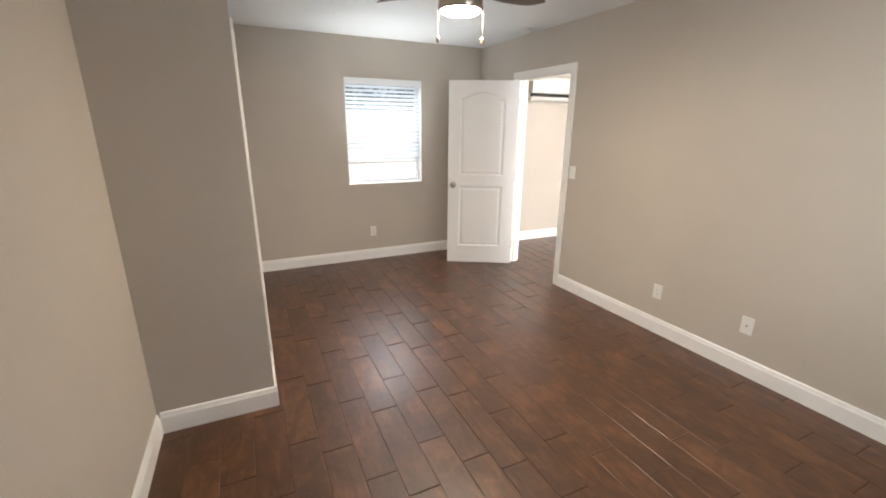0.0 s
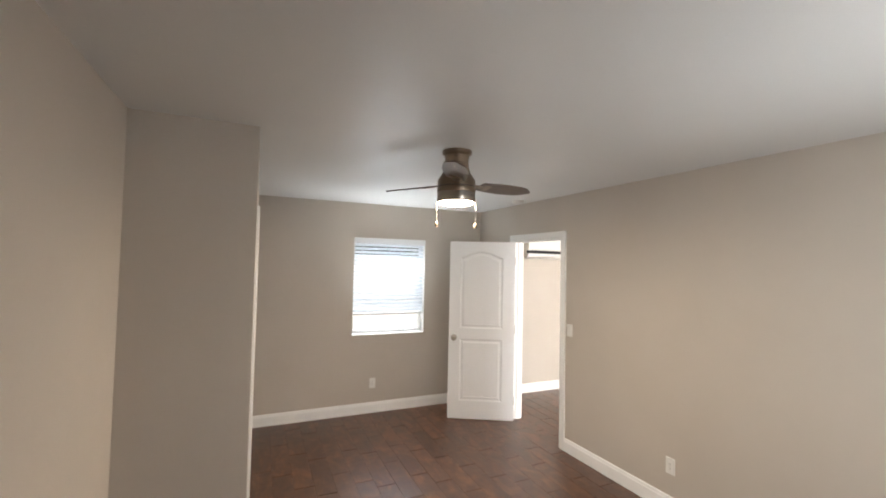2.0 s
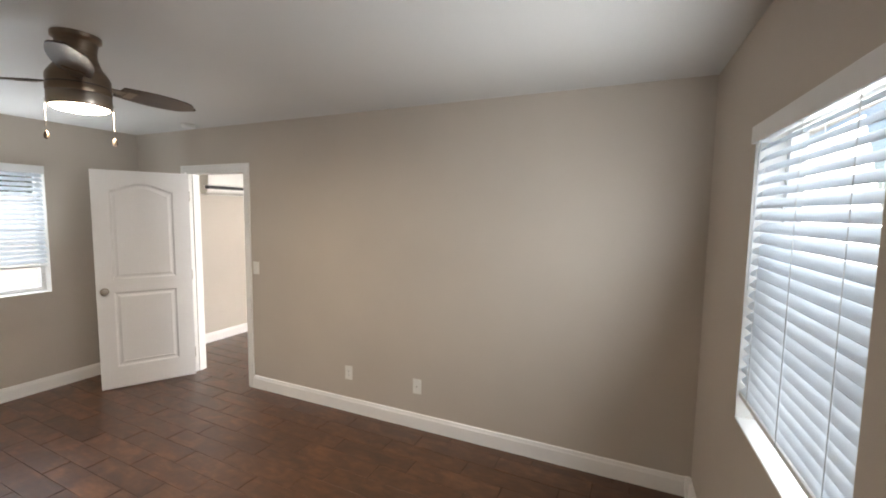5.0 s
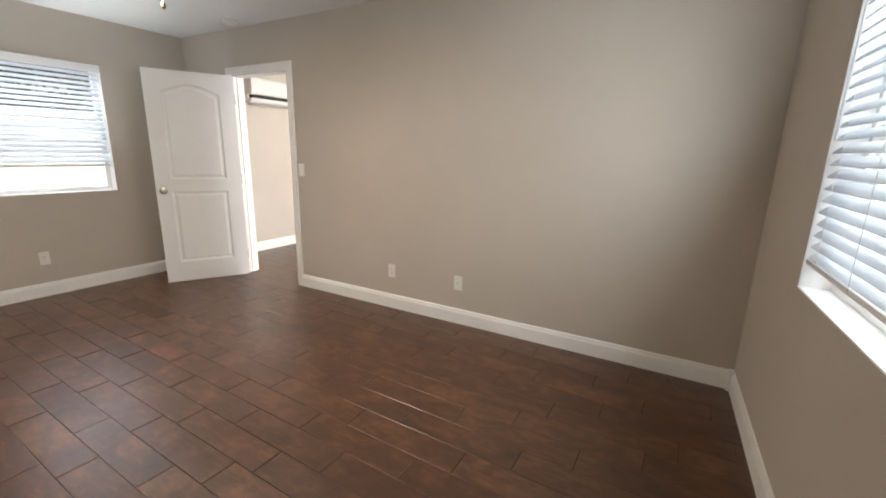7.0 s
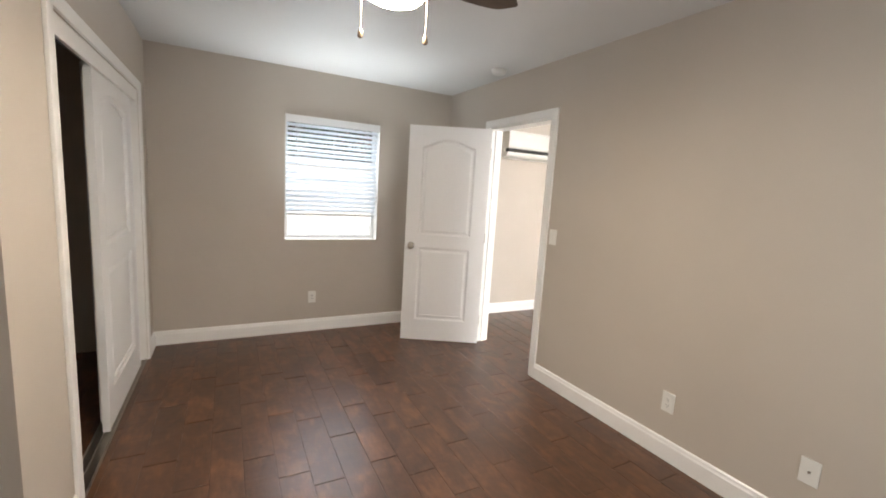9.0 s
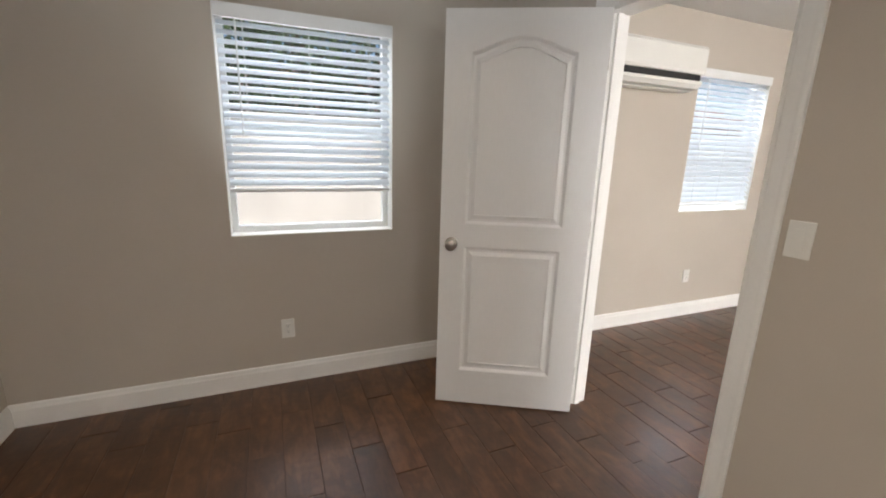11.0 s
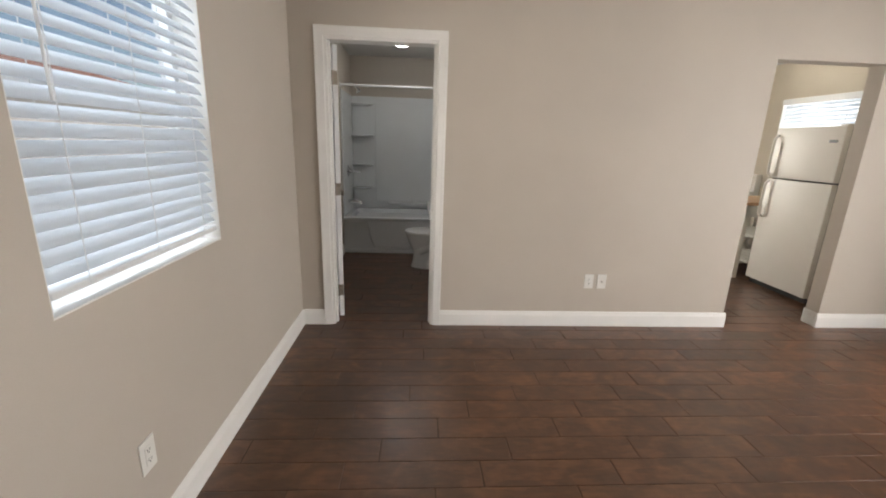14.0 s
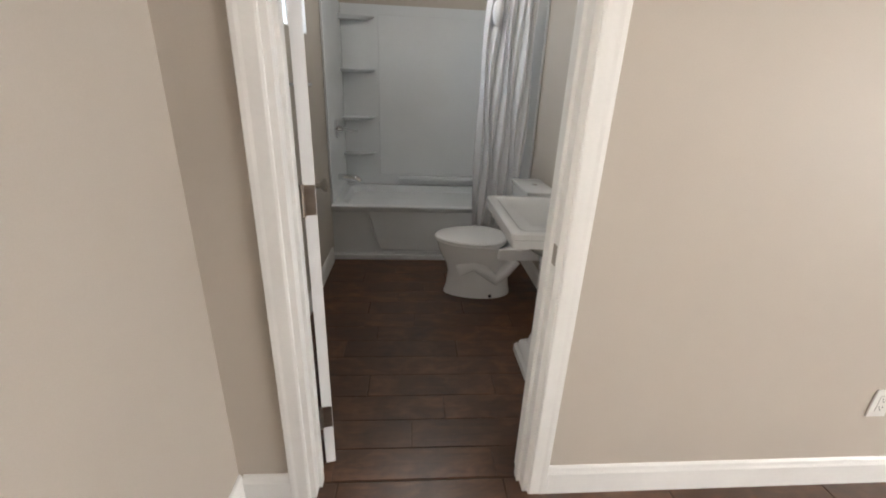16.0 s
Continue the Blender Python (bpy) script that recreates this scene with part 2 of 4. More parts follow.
def mesh_of(bm, name, mat, smooth=False):
    me = bpy.data.meshes.new(name)
    bm.to_mesh(me), bm.free()
    me.materials.append(mat)
    if smooth:
        me.polygons.foreach_set("use_smooth", [True] * len(me.polygons))
        me.set_sharp_from_angle(angle=radians(40))
    return me


def part(name, bm, mat, parent=None, label="", smooth=False, m=None):
    """Links a bmesh as one mesh object, under parent if there is one."""
    me = bm if isinstance(bm, bpy.types.Mesh) else mesh_of(bm, name, mat, smooth)
    ob = new(name, me)
    if parent is not None:
        ob.parent = parent
    if m is not None:
        ob.matrix_basis = m
    return tagged(ob, label) if label else ob


def thing(name, m, label, category, group="", kind=""):
    ob = new(name)
    ob.matrix_basis = m
    ob.empty_display_size = 0.1
    return tagged(ob, label, category, group, kind)


def structure(name, bm, mat, label, category, m=None):
    return tagged(part(name, bm, mat, m=m), label, category, kind="structure")


def wall_mesh(length, height, thick, openings):
    """A wall along x from 0, room face at y = 0, body towards +y; openings: (x0, x1, z0, z1)."""
    bm = bmesh.new()
    xs = 0.0
    for a, b, z0, z1 in sorted(openings):
        box(bm, xs, 0, 0, a, thick, height)
        if z0 > 0:
            box(bm, a, 0, 0, b, thick, z0)
        if z1 < height:
            box(bm, a, 0, z1, b, thick, height)
        xs = b
    box(bm, xs, 0, 0, length, thick, height)
    return bm


H = 2.455
# frames of the walls: x runs along the wall to the right as seen from the room, y goes into the wall
NORTH = pose(-0.6, 4.745, 0)
EAST = pose(2.828, 4.745, 0, 0, 0, -90 + 1.65)
BATHW = pose(6.545, 4.745, 0, 0, 0, -90)

# ---- structure ----
structure("wall_north", wall_mesh(7.145, H, 0.16, [(1.755, 2.645, 0.905, 2.05), (5.105, 5.975, 0.945, 2.078)]), PAINT, "greige painted outer wall with two window openings", "wall", NORTH)
structure("wall_south", wall_mesh(3.75, H, 0.16, [(0.995, 1.875, 0.86, 2.03)]), PAINT, "greige painted wall behind, with a window opening", "wall", SOUTH)
structure("wall_partition", wall_mesh(5.23, H, 0.125, [(0.765, 1.576, 0, 2.045)]), PAINT, "greige painted partition with an open doorway", "wall", EAST)
structure("wall_bathroom_side", wall_mesh(5.4, H, 0.12, [(0.228, 0.99, 0, 2.045), (3.37, 4.19, 0, 2.033)]), PAINT, "greige painted wall with a bathroom doorway and a kitchen opening", "wall", BATHW)
structure("wall_west", boxes((-0.6, -0.75, 0, -0.445, 2.268, H)), PAINT, "greige painted side wall", "wall")
structure("wall_closet_return", boxes((-0.6, 2.268, 0, 0.122, 2.368, H)), PAINT, "greige painted wall return beside the closet", "wall")
structure("wall_closet_front", boxes((0.022, 2.368, 0, 0.122, 2.76, H), (0.022, 2.76, 2.03, 0.122, 4.44, H), (0.022, 4.44, 0, 0.122, 4.745, H)), PAINT, "greige painted closet front wall with a sliding door opening", "wall")
structure("wall_closet_back", boxes((-0.7, 2.368, 0, -0.6, 4.745, H)), PAINT, "plain wall at the back of the closet", "wall")
structure("wall_living_south", wall_mesh(3.6, H, 0.15, [(1.32, 3.42, 0.55, 2.05)]), PAINT, "plain greige wall closing the living room, with a wide window", "wall", pose(6.57, -0.65, 0, 0, 0, 180))
structure("wall_bathroom_north", wall_mesh(2.95, H, 0.1, [(1.06, 1.62, 1.60, 2.12)]), PAINT, "greige bathroom wall with a small high window", "wall", pose(6.665, 4.81, 0))
structure("wall_bathroom_east", boxes((9.45, 3.13, 0, 9.6, 4.81, H)), PAINT, "greige bathroom end wall above the tub", "wall")
structure("wall_bathroom_south", boxes((6.665, 3.13, 0, 9.45, 3.25, H)), PAINT, "greige wall between bathroom and kitchen", "wall")
structure("wall_kitchen_south", wall_mesh(3.1, H, 0.12, [(1.1, 2.05, 1.2, 2.03)]), CREAM, "cream kitchen wall with a window above the fridge", "wall", pose(9.75, -0.56, 0, 0, 0, 180))
structure("wall_kitchen_east", wall_mesh(3.81, H, 0.12, [(0.83, 2.13, 0.95, 2.0)]), CREAM, "cream kitchen end wall with an opening added for light", "wall", pose(9.75, 3.13, 0, 0, 0, -90))
structure("ceiling_bedroom", boxes((-0.75, -0.8, H, 2.92, 4.9, H + 0.1)), CEILING, "white ceiling with a soft satin sheen", "ceiling")
structure("ceiling_living_room", boxes((2.925, -0.8, H, 6.60, 4.9, H + 0.1)), CEILING, "white living room ceiling", "ceiling")
structure("ceiling_bathroom", boxes((6.605, 3.19, H, 9.6, 4.91, H + 0.1)), CEILING, "white bathroom ceiling", "ceiling")
structure("ceiling_kitchen", boxes((6.605, -0.8, H, 9.87, 3.185, H + 0.1)), CEILING, "white kitchen ceiling", "ceiling")


def baseboard(m, length, h=0.122, d=0.015):
    """Moulded board along x, standing out towards -y."""
    prof = [(0, 0), (-d, 0), (-d, h - 0.03), (-d * 0.75, h - 0.02), (-d * 0.6, h - 0.006), (-d * 0.25, h), (0, h)]
    bm = loft([[(x, y, z) for y, z in prof] for x in (0, length)])
    return structure("baseboard", bm, TRIM, "white moulded baseboard along the wall", "baseboard", m)


baseboard(NORTH @ pose(0.722, 0, 0), 2.70)
baseboard(NORTH @ pose(3.575, 0, 0), 3.57)
baseboard(SOUTH @ pose(0.215, 0, 0), 3.38)
structure("trim", boxes((0.222, -0.034, 0, 0.262, 0.0, 0.128), bevel=0.004), TRIM, "small white corner block of the baseboard", "trim", SOUTH)
baseboard(EAST @ pose(0.015, 0, 0), 0.69)
baseboard(EAST @ pose(1.639, 0, 0), 3.549)
baseboard(BATHW @ pose(0.015, 0, 0), 0.151)
baseboard(BATHW @ pose(1.053, 0, 0), 2.332)
baseboard(pose(6.665, 1.375, 0, 0, 0, 180), 0.12)
baseboard(pose(6.545, 0.555, 0), 0.135)
baseboard(BATHW @ pose(4.175, 0, 0), 1.2)
baseboard(pose(-0.445, -0.6, 0, 0, 0, 90), 2.853)
baseboard(pose(-0.43, 2.268, 0), 0.567)
baseboard(pose(0.122, 2.268, 0, 0, 0, 90), 0.43)
baseboard(pose(0.122, 4.505, 0, 0, 0, 90), 0.225)
baseboard(pose(6.665, 4.81, 0), 1.96)
baseboard(pose(9.45, 3.25, 0, 0, 0, 180), 2.6)


def casing(m, x0, x1, top, depth=0.13, w=0.062, both=True, stop=0.045, tall=True, name="door_frame", label="white painted door frame with moulded casing"):
    """Frame round an opening in a wall's frame m."""
    root = thing(name, m, label, "door frame", kind="structure")
    prof = [(0, 0), (0, -0.011), (0.006, -0.0138), (w * 0.62, -0.0145), (w * 0.78, -0.0165), (w - 0.003, -0.0165), (w, -0.014), (w, 0)]
    sides = [(1, 0.0)] + ([(-1, depth - 0.004)] if both else [])
    for s, y0 in sides:
        for x, d in ((x0, -1), (x1, 1)):
            part("casing", loft([[(x + d * a, y0 + s * b, z + (a if z else 0)) for a, b in prof] for z in (0, top)]), TRIM, root)
        part("casing", loft([[(x + d * a, y0 + s * b, top + a) for a, b in prof] for x, d in ((x0, -1), (x1, 1))]), TRIM, root)
    for x, d in ((x0, 1), (x1, -1)):
        part("jamb", boxes((x - 0.002 * d, -0.001, 0, x + 0.018 * d, depth - 0.003, top)), TRIM, root)
        part("stop", boxes((x + 0.018 * d, stop, 0, x + 0.030 * d, stop + 0.035, top - 0.018), bevel=0.002), TRIM, root)
    part("strike_plate", boxes((x1 - 0.0195, 0.008, 0.885, x1 - 0.0175, 0.034, 0.945)), NICKEL, root, "nickel strike plate")
    part("head", boxes((x0 + 0.018, -0.001, top - 0.018, x1 - 0.018, depth - 0.003, top + 0.002)), TRIM, root)
    return root


casing(EAST, 0.765, 1.576, 2.045, 0.129)
casing(BATHW, 0.228, 0.99, 2.045, 0.124, stop=0.04)


# ---- panelled doors ----
def outline(x0, x1, z0, z1, rise=0.0, inset=0.0):
    """Panel outline, counter-clockwise, with a curved top where rise is given."""
    a, b, c, d = x0 + inset, x1 - inset, z0 + inset, z1 - inset
    pts = [(a, c), (b, c), (b, d - rise)]
    if rise:
        for k in range(1, 16):
            u = k / 16
            pts.append((b + (a - b) * u, d - rise + rise * math.sin(math.pi * u) ** 1.3))
    pts.append((a, d - rise))
    return pts


def panel_door(parent, w, h, thick, panels, name="leaf"):
    """Leaf from x 0..w, y 0..thick; panels: (x0, x1, z0, z1, rise), moulded on both faces."""
    bm = bmesh.new()
    for y, s in ((0.0, 1), (thick, -1)):
        loops = [[(0, 0), (w, 0), (w, h), (0, h)]] + [outline(*p) for p in panels]
        edges = []
        for lp in loops:
            vs = [bm.verts.new((x, y, z)) for x, z in lp]
            edges += [bm.edges.new((vs[k], vs[(k + 1) % len(vs)])) for k in range(len(vs))]
        bmesh.ops.triangle_fill(bm, edges=edges, use_beauty=True)
        for p in panels:
            rings = [[(x, y + s * d, z) for x, z in outline(*p, inset=i)] for i, d in ((0, 0), (0.006, 0.004), (0.014, 0.012), (0.026, 0.012))]
            vs = [[bm.verts.new(q) for q in r] for r in rings]
            for a, b in zip(vs, vs[1:]):
                for k in range(len(a)):
                    bm.faces.new((a[k], a[(k + 1) % len(a)], b[(k + 1) % len(a)], b[k]))
    for (xa, za), (xb, zb) in (((0, 0), (w, 0)), ((w, 0), (w, h)), ((w, h), (0, h)), ((0, h), (0, 0))):
        bm.faces.new([bm.verts.new(q) for q in ((xa, 0, za), (xb, 0, zb), (xb, thick, zb), (xa, thick, za))])
    bmesh.ops.remove_doubles(bm, verts=bm.verts, dist=0.0002)
    bmesh.ops.recalc_face_normals(bm, faces=bm.faces)
    leaf = part(name, bm, DOOR, parent)
    for p in panels:
        rings = [[(x, yy, z) for x, z in outline(*p, inset=i)] for i, yy in ((0.026, 0.012), (0.046, 0.004), (0.047, 0.004))]
        back = [[(x, thick - yy, z) for x, yy, z in r] for r in rings][::-1]
        part("panel", loft(rings + back), DOOR, leaf)
    return leaf


def knob(parent, x, z, thick):
    for s, y in ((-1, 0.0), (1, thick)):
        k = lathe([(0.033, 0), (0.033, 0.006), (0.014, 0.010), (0.012, 0.030), (0.022, 0.038), (0.029, 0.050), (0.027, 0.060), (0.016, 0.066), (0.002, 0.067)], 24)
        part("door_knob", k, NICKEL, parent, "brushed nickel knob", True, pose(x, y, z, 90 if s < 0 else -90))


def hinge(parent, x, y, z, s=1):
    h = part("hinge", boxes((x - 0.002, y, z - 0.045, x + 0.0015, y + 0.032, z + 0.045)), NICKEL, parent, "nickel butt hinge")
    part("pin", lathe([(0.006, z - 0.048), (0.006, z + 0.048)], 12, at=(x - 0.003, y + (0.036 if s > 0 else -0.004))), NICKEL, h)


PANELS = [(0.135, 0.62, 1.02, 1.90, 0.07), (0.135, 0.62, 0.20, 0.90, 0.0)]
# bedroom door: hinge line at the far jamb, swung well past square into the room
pin = EAST @ Vector((0.79, -0.012, 0))
door_1 = thing("door_1", pose(pin.x - 0.006, pin.y - 0.028, 0.008, 0, 0, 151.5), "white two-panel door with arched top panel, standing open into the bedroom", "door", kind="structure")
leaf = panel_door(door_1, 0.745, 2.015, 0.035, PANELS)
knob(leaf, 0.685, 0.915, 0.035)
for z in (0.22, 1.02, 1.80):
    hinge(leaf, 0.0, 0.0015, z, -1)
# bathroom door, swung in against the side wall
door_2 = thing("door_2", pose(6.690, 4.458, 0.008, 0, 0, 14.0), "white two-panel bathroom door, open against the bathroom wall", "door", kind="structure")
leaf = panel_door(door_2, 0.70, 2.015, 0.035, [(0.11, 0.59, 1.02, 1.90, 0.07), (0.11, 0.59, 0.20, 0.90, 0.0)])
knob(leaf, 0.64, 0.915, 0.035)
for z in (0.22, 1.02, 1.80):
    hinge(leaf, 0.0, 0.0015, z)
# closet: trim, tracks and two sliding panels pushed to the far end
closet = thing("closet_frame", pose(0, 0, 0), "white closet opening trim with top valance and floor track", "closet frame", kind="structure")
part("casing", boxes((0.122, 2.695, 0, 0.138, 2.76, 2.03), bevel=0.004), TRIM, closet)
part("casing", boxes((0.122, 4.44, 0, 0.138, 4.502, 2.03), bevel=0.004), TRIM, closet)
part("casing", boxes((0.122, 2.695, 2.03, 0.138, 4.502, 2.092), bevel=0.004), TRIM, closet)
part("jamb", boxes((0.02, 2.758, 0, 0.121, 2.775, 2.03)), TRIM, closet)
part("jamb", boxes((0.02, 4.425, 0, 0.121, 4.442, 2.03)), TRIM, closet)
part("valance", boxes((0.100, 2.776, 1.945, 0.118, 4.424, 2.029), bevel=0.003), TRIM, closet)
part("top_track", boxes((0.03, 2.776, 1.995, 0.035, 4.424, 2.029), (0.060, 2.776, 1.995, 0.065, 4.424, 2.029), (0.03, 2.776, 2.024, 0.098, 4.424, 2.029)), GREYMETAL, closet, "grey metal top track")
part("floor_track", boxes((0.025, 2.776, 0, 0.118, 4.424, 0.006), (0.030, 2.776, 0.006, 0.034, 4.424, 0.016), (0.068, 2.776, 0.006, 0.072, 4.424, 0.016), (0.110, 2.776, 0.006, 0.114, 4.424, 0.016)), NICKEL, closet, "metal floor track")
for x, y in ((0.100, 3.37), (0.062, 3.50)):
    slider = thing("sliding_door", pose(x, y, 0.018, 0, 0, 90), "white two-panel sliding closet door, pushed aside half open", "closet door", "closet sliding doors")
    panel_door(slider, 0.90, 1.97, 0.028, [(0.13, 0.77, 1.02, 1.86, 0.06), (0.13, 0.77, 0.20, 0.90, 0.0)])
    for e in (-0.006, 0.898):
        part("edge_strip", boxes((e, -0.004, 0, e + 0.008, 0.032, 1.97), bevel=0.001), VINYL, slider)


# ---- windows and blinds ----
def window(name, m, w, h, label):
    """Vinyl single-hung window set back in the wall's depth, with painted returns and a sill."""
    root = thing(name, m, label, "window", kind="structure")
    t = 0.004
    part("return", boxes((0, 0.001, t, t, 0.158, h - t), (w - t, 0.001, t, w, 0.158, h - t), (0, 0.001, h - t, w, 0.158, h)), TRIM, root)
    part("sill", boxes((0, 0.001, 0.0, w, 0.10, 0.006)), TRIM, root)
    f = part("window_frame", boxes((0, 0.1, 0, 0.035, 0.155, h), (w - 0.035, 0.1, 0, w, 0.155, h), (0.035, 0.1, 0, w - 0.035, 0.155, 0.04), (0.035, 0.1, h - 0.035, w - 0.035, 0.155, h), bevel=0.003), VINYL, root)
    part("sash_rail", boxes((0.035, 0.108, h * 0.5 - 0.02, w - 0.035, 0.145, h * 0.5 + 0.02), bevel=0.003), VINYL, f)
    for z0, z1, y in ((0.04, h * 0.5 - 0.02, 0.118), (h * 0.5 + 0.02, h - 0.035, 0.134)):
        pane = part("pane", boxes((0.035, y, z0, w - 0.035, y + 0.004, z1)), GLASS, root)
        pane.visible_shadow = False
    return root


def blinds(m, w, top, bottom, tilt, label, pitch=0.043, wand=True):
    """Slatted blind hung from a valance; bottom: height of the bottom rail over the sill."""
    root = thing("window_blind", m, label, "blinds", "window blinds")
    part("valance", boxes((0.004, -0.016, top - 0.07, w - 0.004, -0.004, top - 0.004), (0.006, -0.004, top - 0.068, 0.018, 0.05, top - 0.006), (w - 0.018, -0.004, top - 0.068, w - 0.006, 0.05, top - 0.006), bevel=0.003), VINYL, root)
    part("head_rail", boxes((0.02, 0.0, top - 0.05, w - 0.02, 0.05, top - 0.006)), VINYL, root)
    n, c = 6, []
    for k in range(n + 1):
        u = k / n - 0.5
        c.append((u * 0.05, 0.0035 * (1 - 4 * u * u)))
    prof = [(y, z + 0.0013) for y, z in c] + [(y, z - 0.0013) for y, z in reversed(c)]
    slat = mesh_of(loft([[(x, y, z) for y, z in prof] for x in (0, w - 0.03)]), "slat", SLAT, True)
    z, k = top - 0.085, 0
    while z > bottom + 0.035:
        part("slat", slat, SLAT, root, m=pose(0.015, 0.028 + random.uniform(-1, 1) * 0.0008, z, tilt + random.uniform(-1.5, 1.5), random.uniform(-0.12, 0.12)))
        z -= pitch
    part("bottom_rail", boxes((0.014, 0.004, bottom, w - 0.014, 0.052, bottom + 0.02), bevel=0.005), VINYL, root)
    for x in (0.13, w / 2, w - 0.13):
        part("ladder_cord", boxes((x - 0.001, 0.0, bottom + 0.01, x + 0.001, 0.002, top - 0.06), (x - 0.001, 0.052, bottom + 0.01, x + 0.001, 0.054, top - 0.06)), VINYL, root)
    if wand:
        part("tilt_wand", tube([(0.10, -0.012, top - 0.07), (0.101, -0.014, top - 0.62)], 0.004), VINYL, root)
    return root


window("window_1", W1, 0.89, 1.145, "white vinyl window set back in a painted recess")
window("window_2", W2, 0.87, 1.133, "white vinyl window set back in the living room wall")
window("window_3", W3, 0.88, 1.17, "white vinyl window behind closed blinds, with a deep painted sill")
blinds(W1, 0.89, 1.145, 0.235, 36, "white slatted blind with open slats, drawn part way up")
blinds(W2, 0.87, 1.133, 0.045, 47, "white slatted blind, slats tilted, lowered over the living room window")
blinds(W3, 0.88, 1.17, 0.10, 42, "white slatted blind, slats tilted, lowered over the side window")
window("window_6", W6, 2.1, 1.5, "wide white vinyl living room window")
# added in the unseen end wall so that its lamp brightens the kitchen
window("added_window_7", W7, 1.3, 1.05, "unseen white vinyl window added to light the kitchen")
window("window_4", W4, 0.56, 0.52, "small white high bathroom window")
window("window_5", W5, 0.95, 0.83, "white kitchen window above the fridge")
blinds(W5, 0.95, 0.83, 0.03, 55, "white slatted blind lowered over the kitchen window", wand=False)


# ---- bedroom fittings ----
def plate(m, label, kind="outlet"):
    """Cover plate on a wall's frame m: x along the wall, y into it, centre at the origin."""
    root = thing({"outlet": "power_outlet", "switch": "light_switch", "cable": "cable_outlet", "blank": "blank_plate"}[kind], m, label, kind if kind != "blank" else "wall plate", "wall plates")
    part("cover_plate", boxes((-0.036, -0.006, -0.058, 0.036, -0.0005, 0.058), bevel=0.0025), PLASTIC, root)
    if kind == "outlet":
        part("receptacle", boxes((-0.0165, -0.0085, -0.033, 0.0165, -0.006, 0.033), bevel=0.001), PLASTIC, root)
        for z in (-0.017, 0.017):
            part("slots", boxes((-0.0075, -0.0092, z - 0.001, -0.0055, -0.0084, z + 0.007), (0.0045, -0.0092, z - 0.001, 0.0065, -0.0084, z + 0.006), (-0.002, -0.0092, z - 0.009, 0.002, -0.0084, z - 0.005)), DARK, root)
    elif kind == "switch":
        part("rocker", boxes((-0.0165, -0.0095, -0.033, 0.0165, -0.006, 0.033), bevel=0.0015), PLASTIC, root)
    elif kind == "cable":
        part("connector", lathe([(0.0055, 0), (0.0055, 0.008), (0.0025, 0.0085), (0.0025, 0.012)], 12), NICKEL, root, smooth=True, m=pose(0, -0.006, 0, 90))
    return root


plate(EAST @ pose(2.73, 0, 0.335), "white duplex power outlet plate on the wall")
plate(EAST @ pose(3.375, 0, 0.337), "white cable outlet plate with a small metal socket", "cable")
plate(EAST @ pose(1.695, 0, 1.15), "white rocker light switch beside the door frame", "switch")
plate(NORTH @ pose(2.012, 0, 0.343), "white duplex power outlet under the bedroom window")
plate(NORTH @ pose(5.325, 0, 0.372), "white duplex power outlet low on the living room wall")
plate(BATHW @ pose(2.212, 0, 0.376), "white duplex power outlet plate on the living room wall")
plate(BATHW @ pose(2.314, 0, 0.376), "white cable outlet plate next to a power outlet", "cable")

smoke = thing("smoke_detector", pose(2.68, 3.66, H), "small round grey-white smoke detector on the ceiling", "smoke detector")
part("base_ring", lathe([(0.062, -0.012), (0.062, 0)], 32), PLASTIC, smoke)
part("cover", lathe([(0.02, -0.036), (0.045, -0.034), (0.055, -0.026), (0.058, -0.012)], 32), PLASTIC, smoke, smooth=True)

FAN = pose(1.24, 2.21, H)
fan = thing("ceiling_fan", FAN, "low dark bronze ceiling fan with walnut blades and lit lamp", "ceiling fan")
part("canopy", lathe([(0.092, 0), (0.092, -0.018), (0.078, -0.030), (0.072, -0.070), (0.074, -0.100), (0.086, -0.136)], 40), BRONZE, fan, smooth=True)
part("motor_housing", lathe([(0.086, -0.136), (0.108, -0.168), (0.117, -0.186), (0.117, -0.222)], 40), BRONZE, fan, smooth=True)
part("seam", lathe([(0.1155, -0.222), (0.1155, -0.226)], 40), DARK, fan)
part("trim_band", lathe([(0.117, -0.226), (0.1185, -0.229), (0.1185, -0.255), (0.117, -0.258)], 40), BRONZE, fan, smooth=True)
lk = part("light_kit", lathe([(0.1155, -0.258), (0.117, -0.262), (0.117, -0.305), (0.111, -0.318)], 40), NICKEL, fan, "brushed nickel lamp ring", True)
part("diffuser", lathe([(0.108, -0.312), (0.106, -0.318), (0.092, -0.327), (0.06, -0.333), (0.002, -0.336)], 40), LAMP_WARM, lk, "lit frosted glass diffuser", True)


def blade_mesh():
    rings = []
    for k in range(15):
        u = k / 14
        x = 0.165 + 0.40 * u
        half = 0.052 + 0.020 * math.sin(math.pi * min(1, u * 1.1)) - (0.058 * max(0, (u - 0.8) / 0.2) ** 2.2)
        rings.append([(x, -half, -0.0035), (x, half, -0.0035), (x, half, 0.0035), (x, -half, 0.0035)])
    return loft(rings)


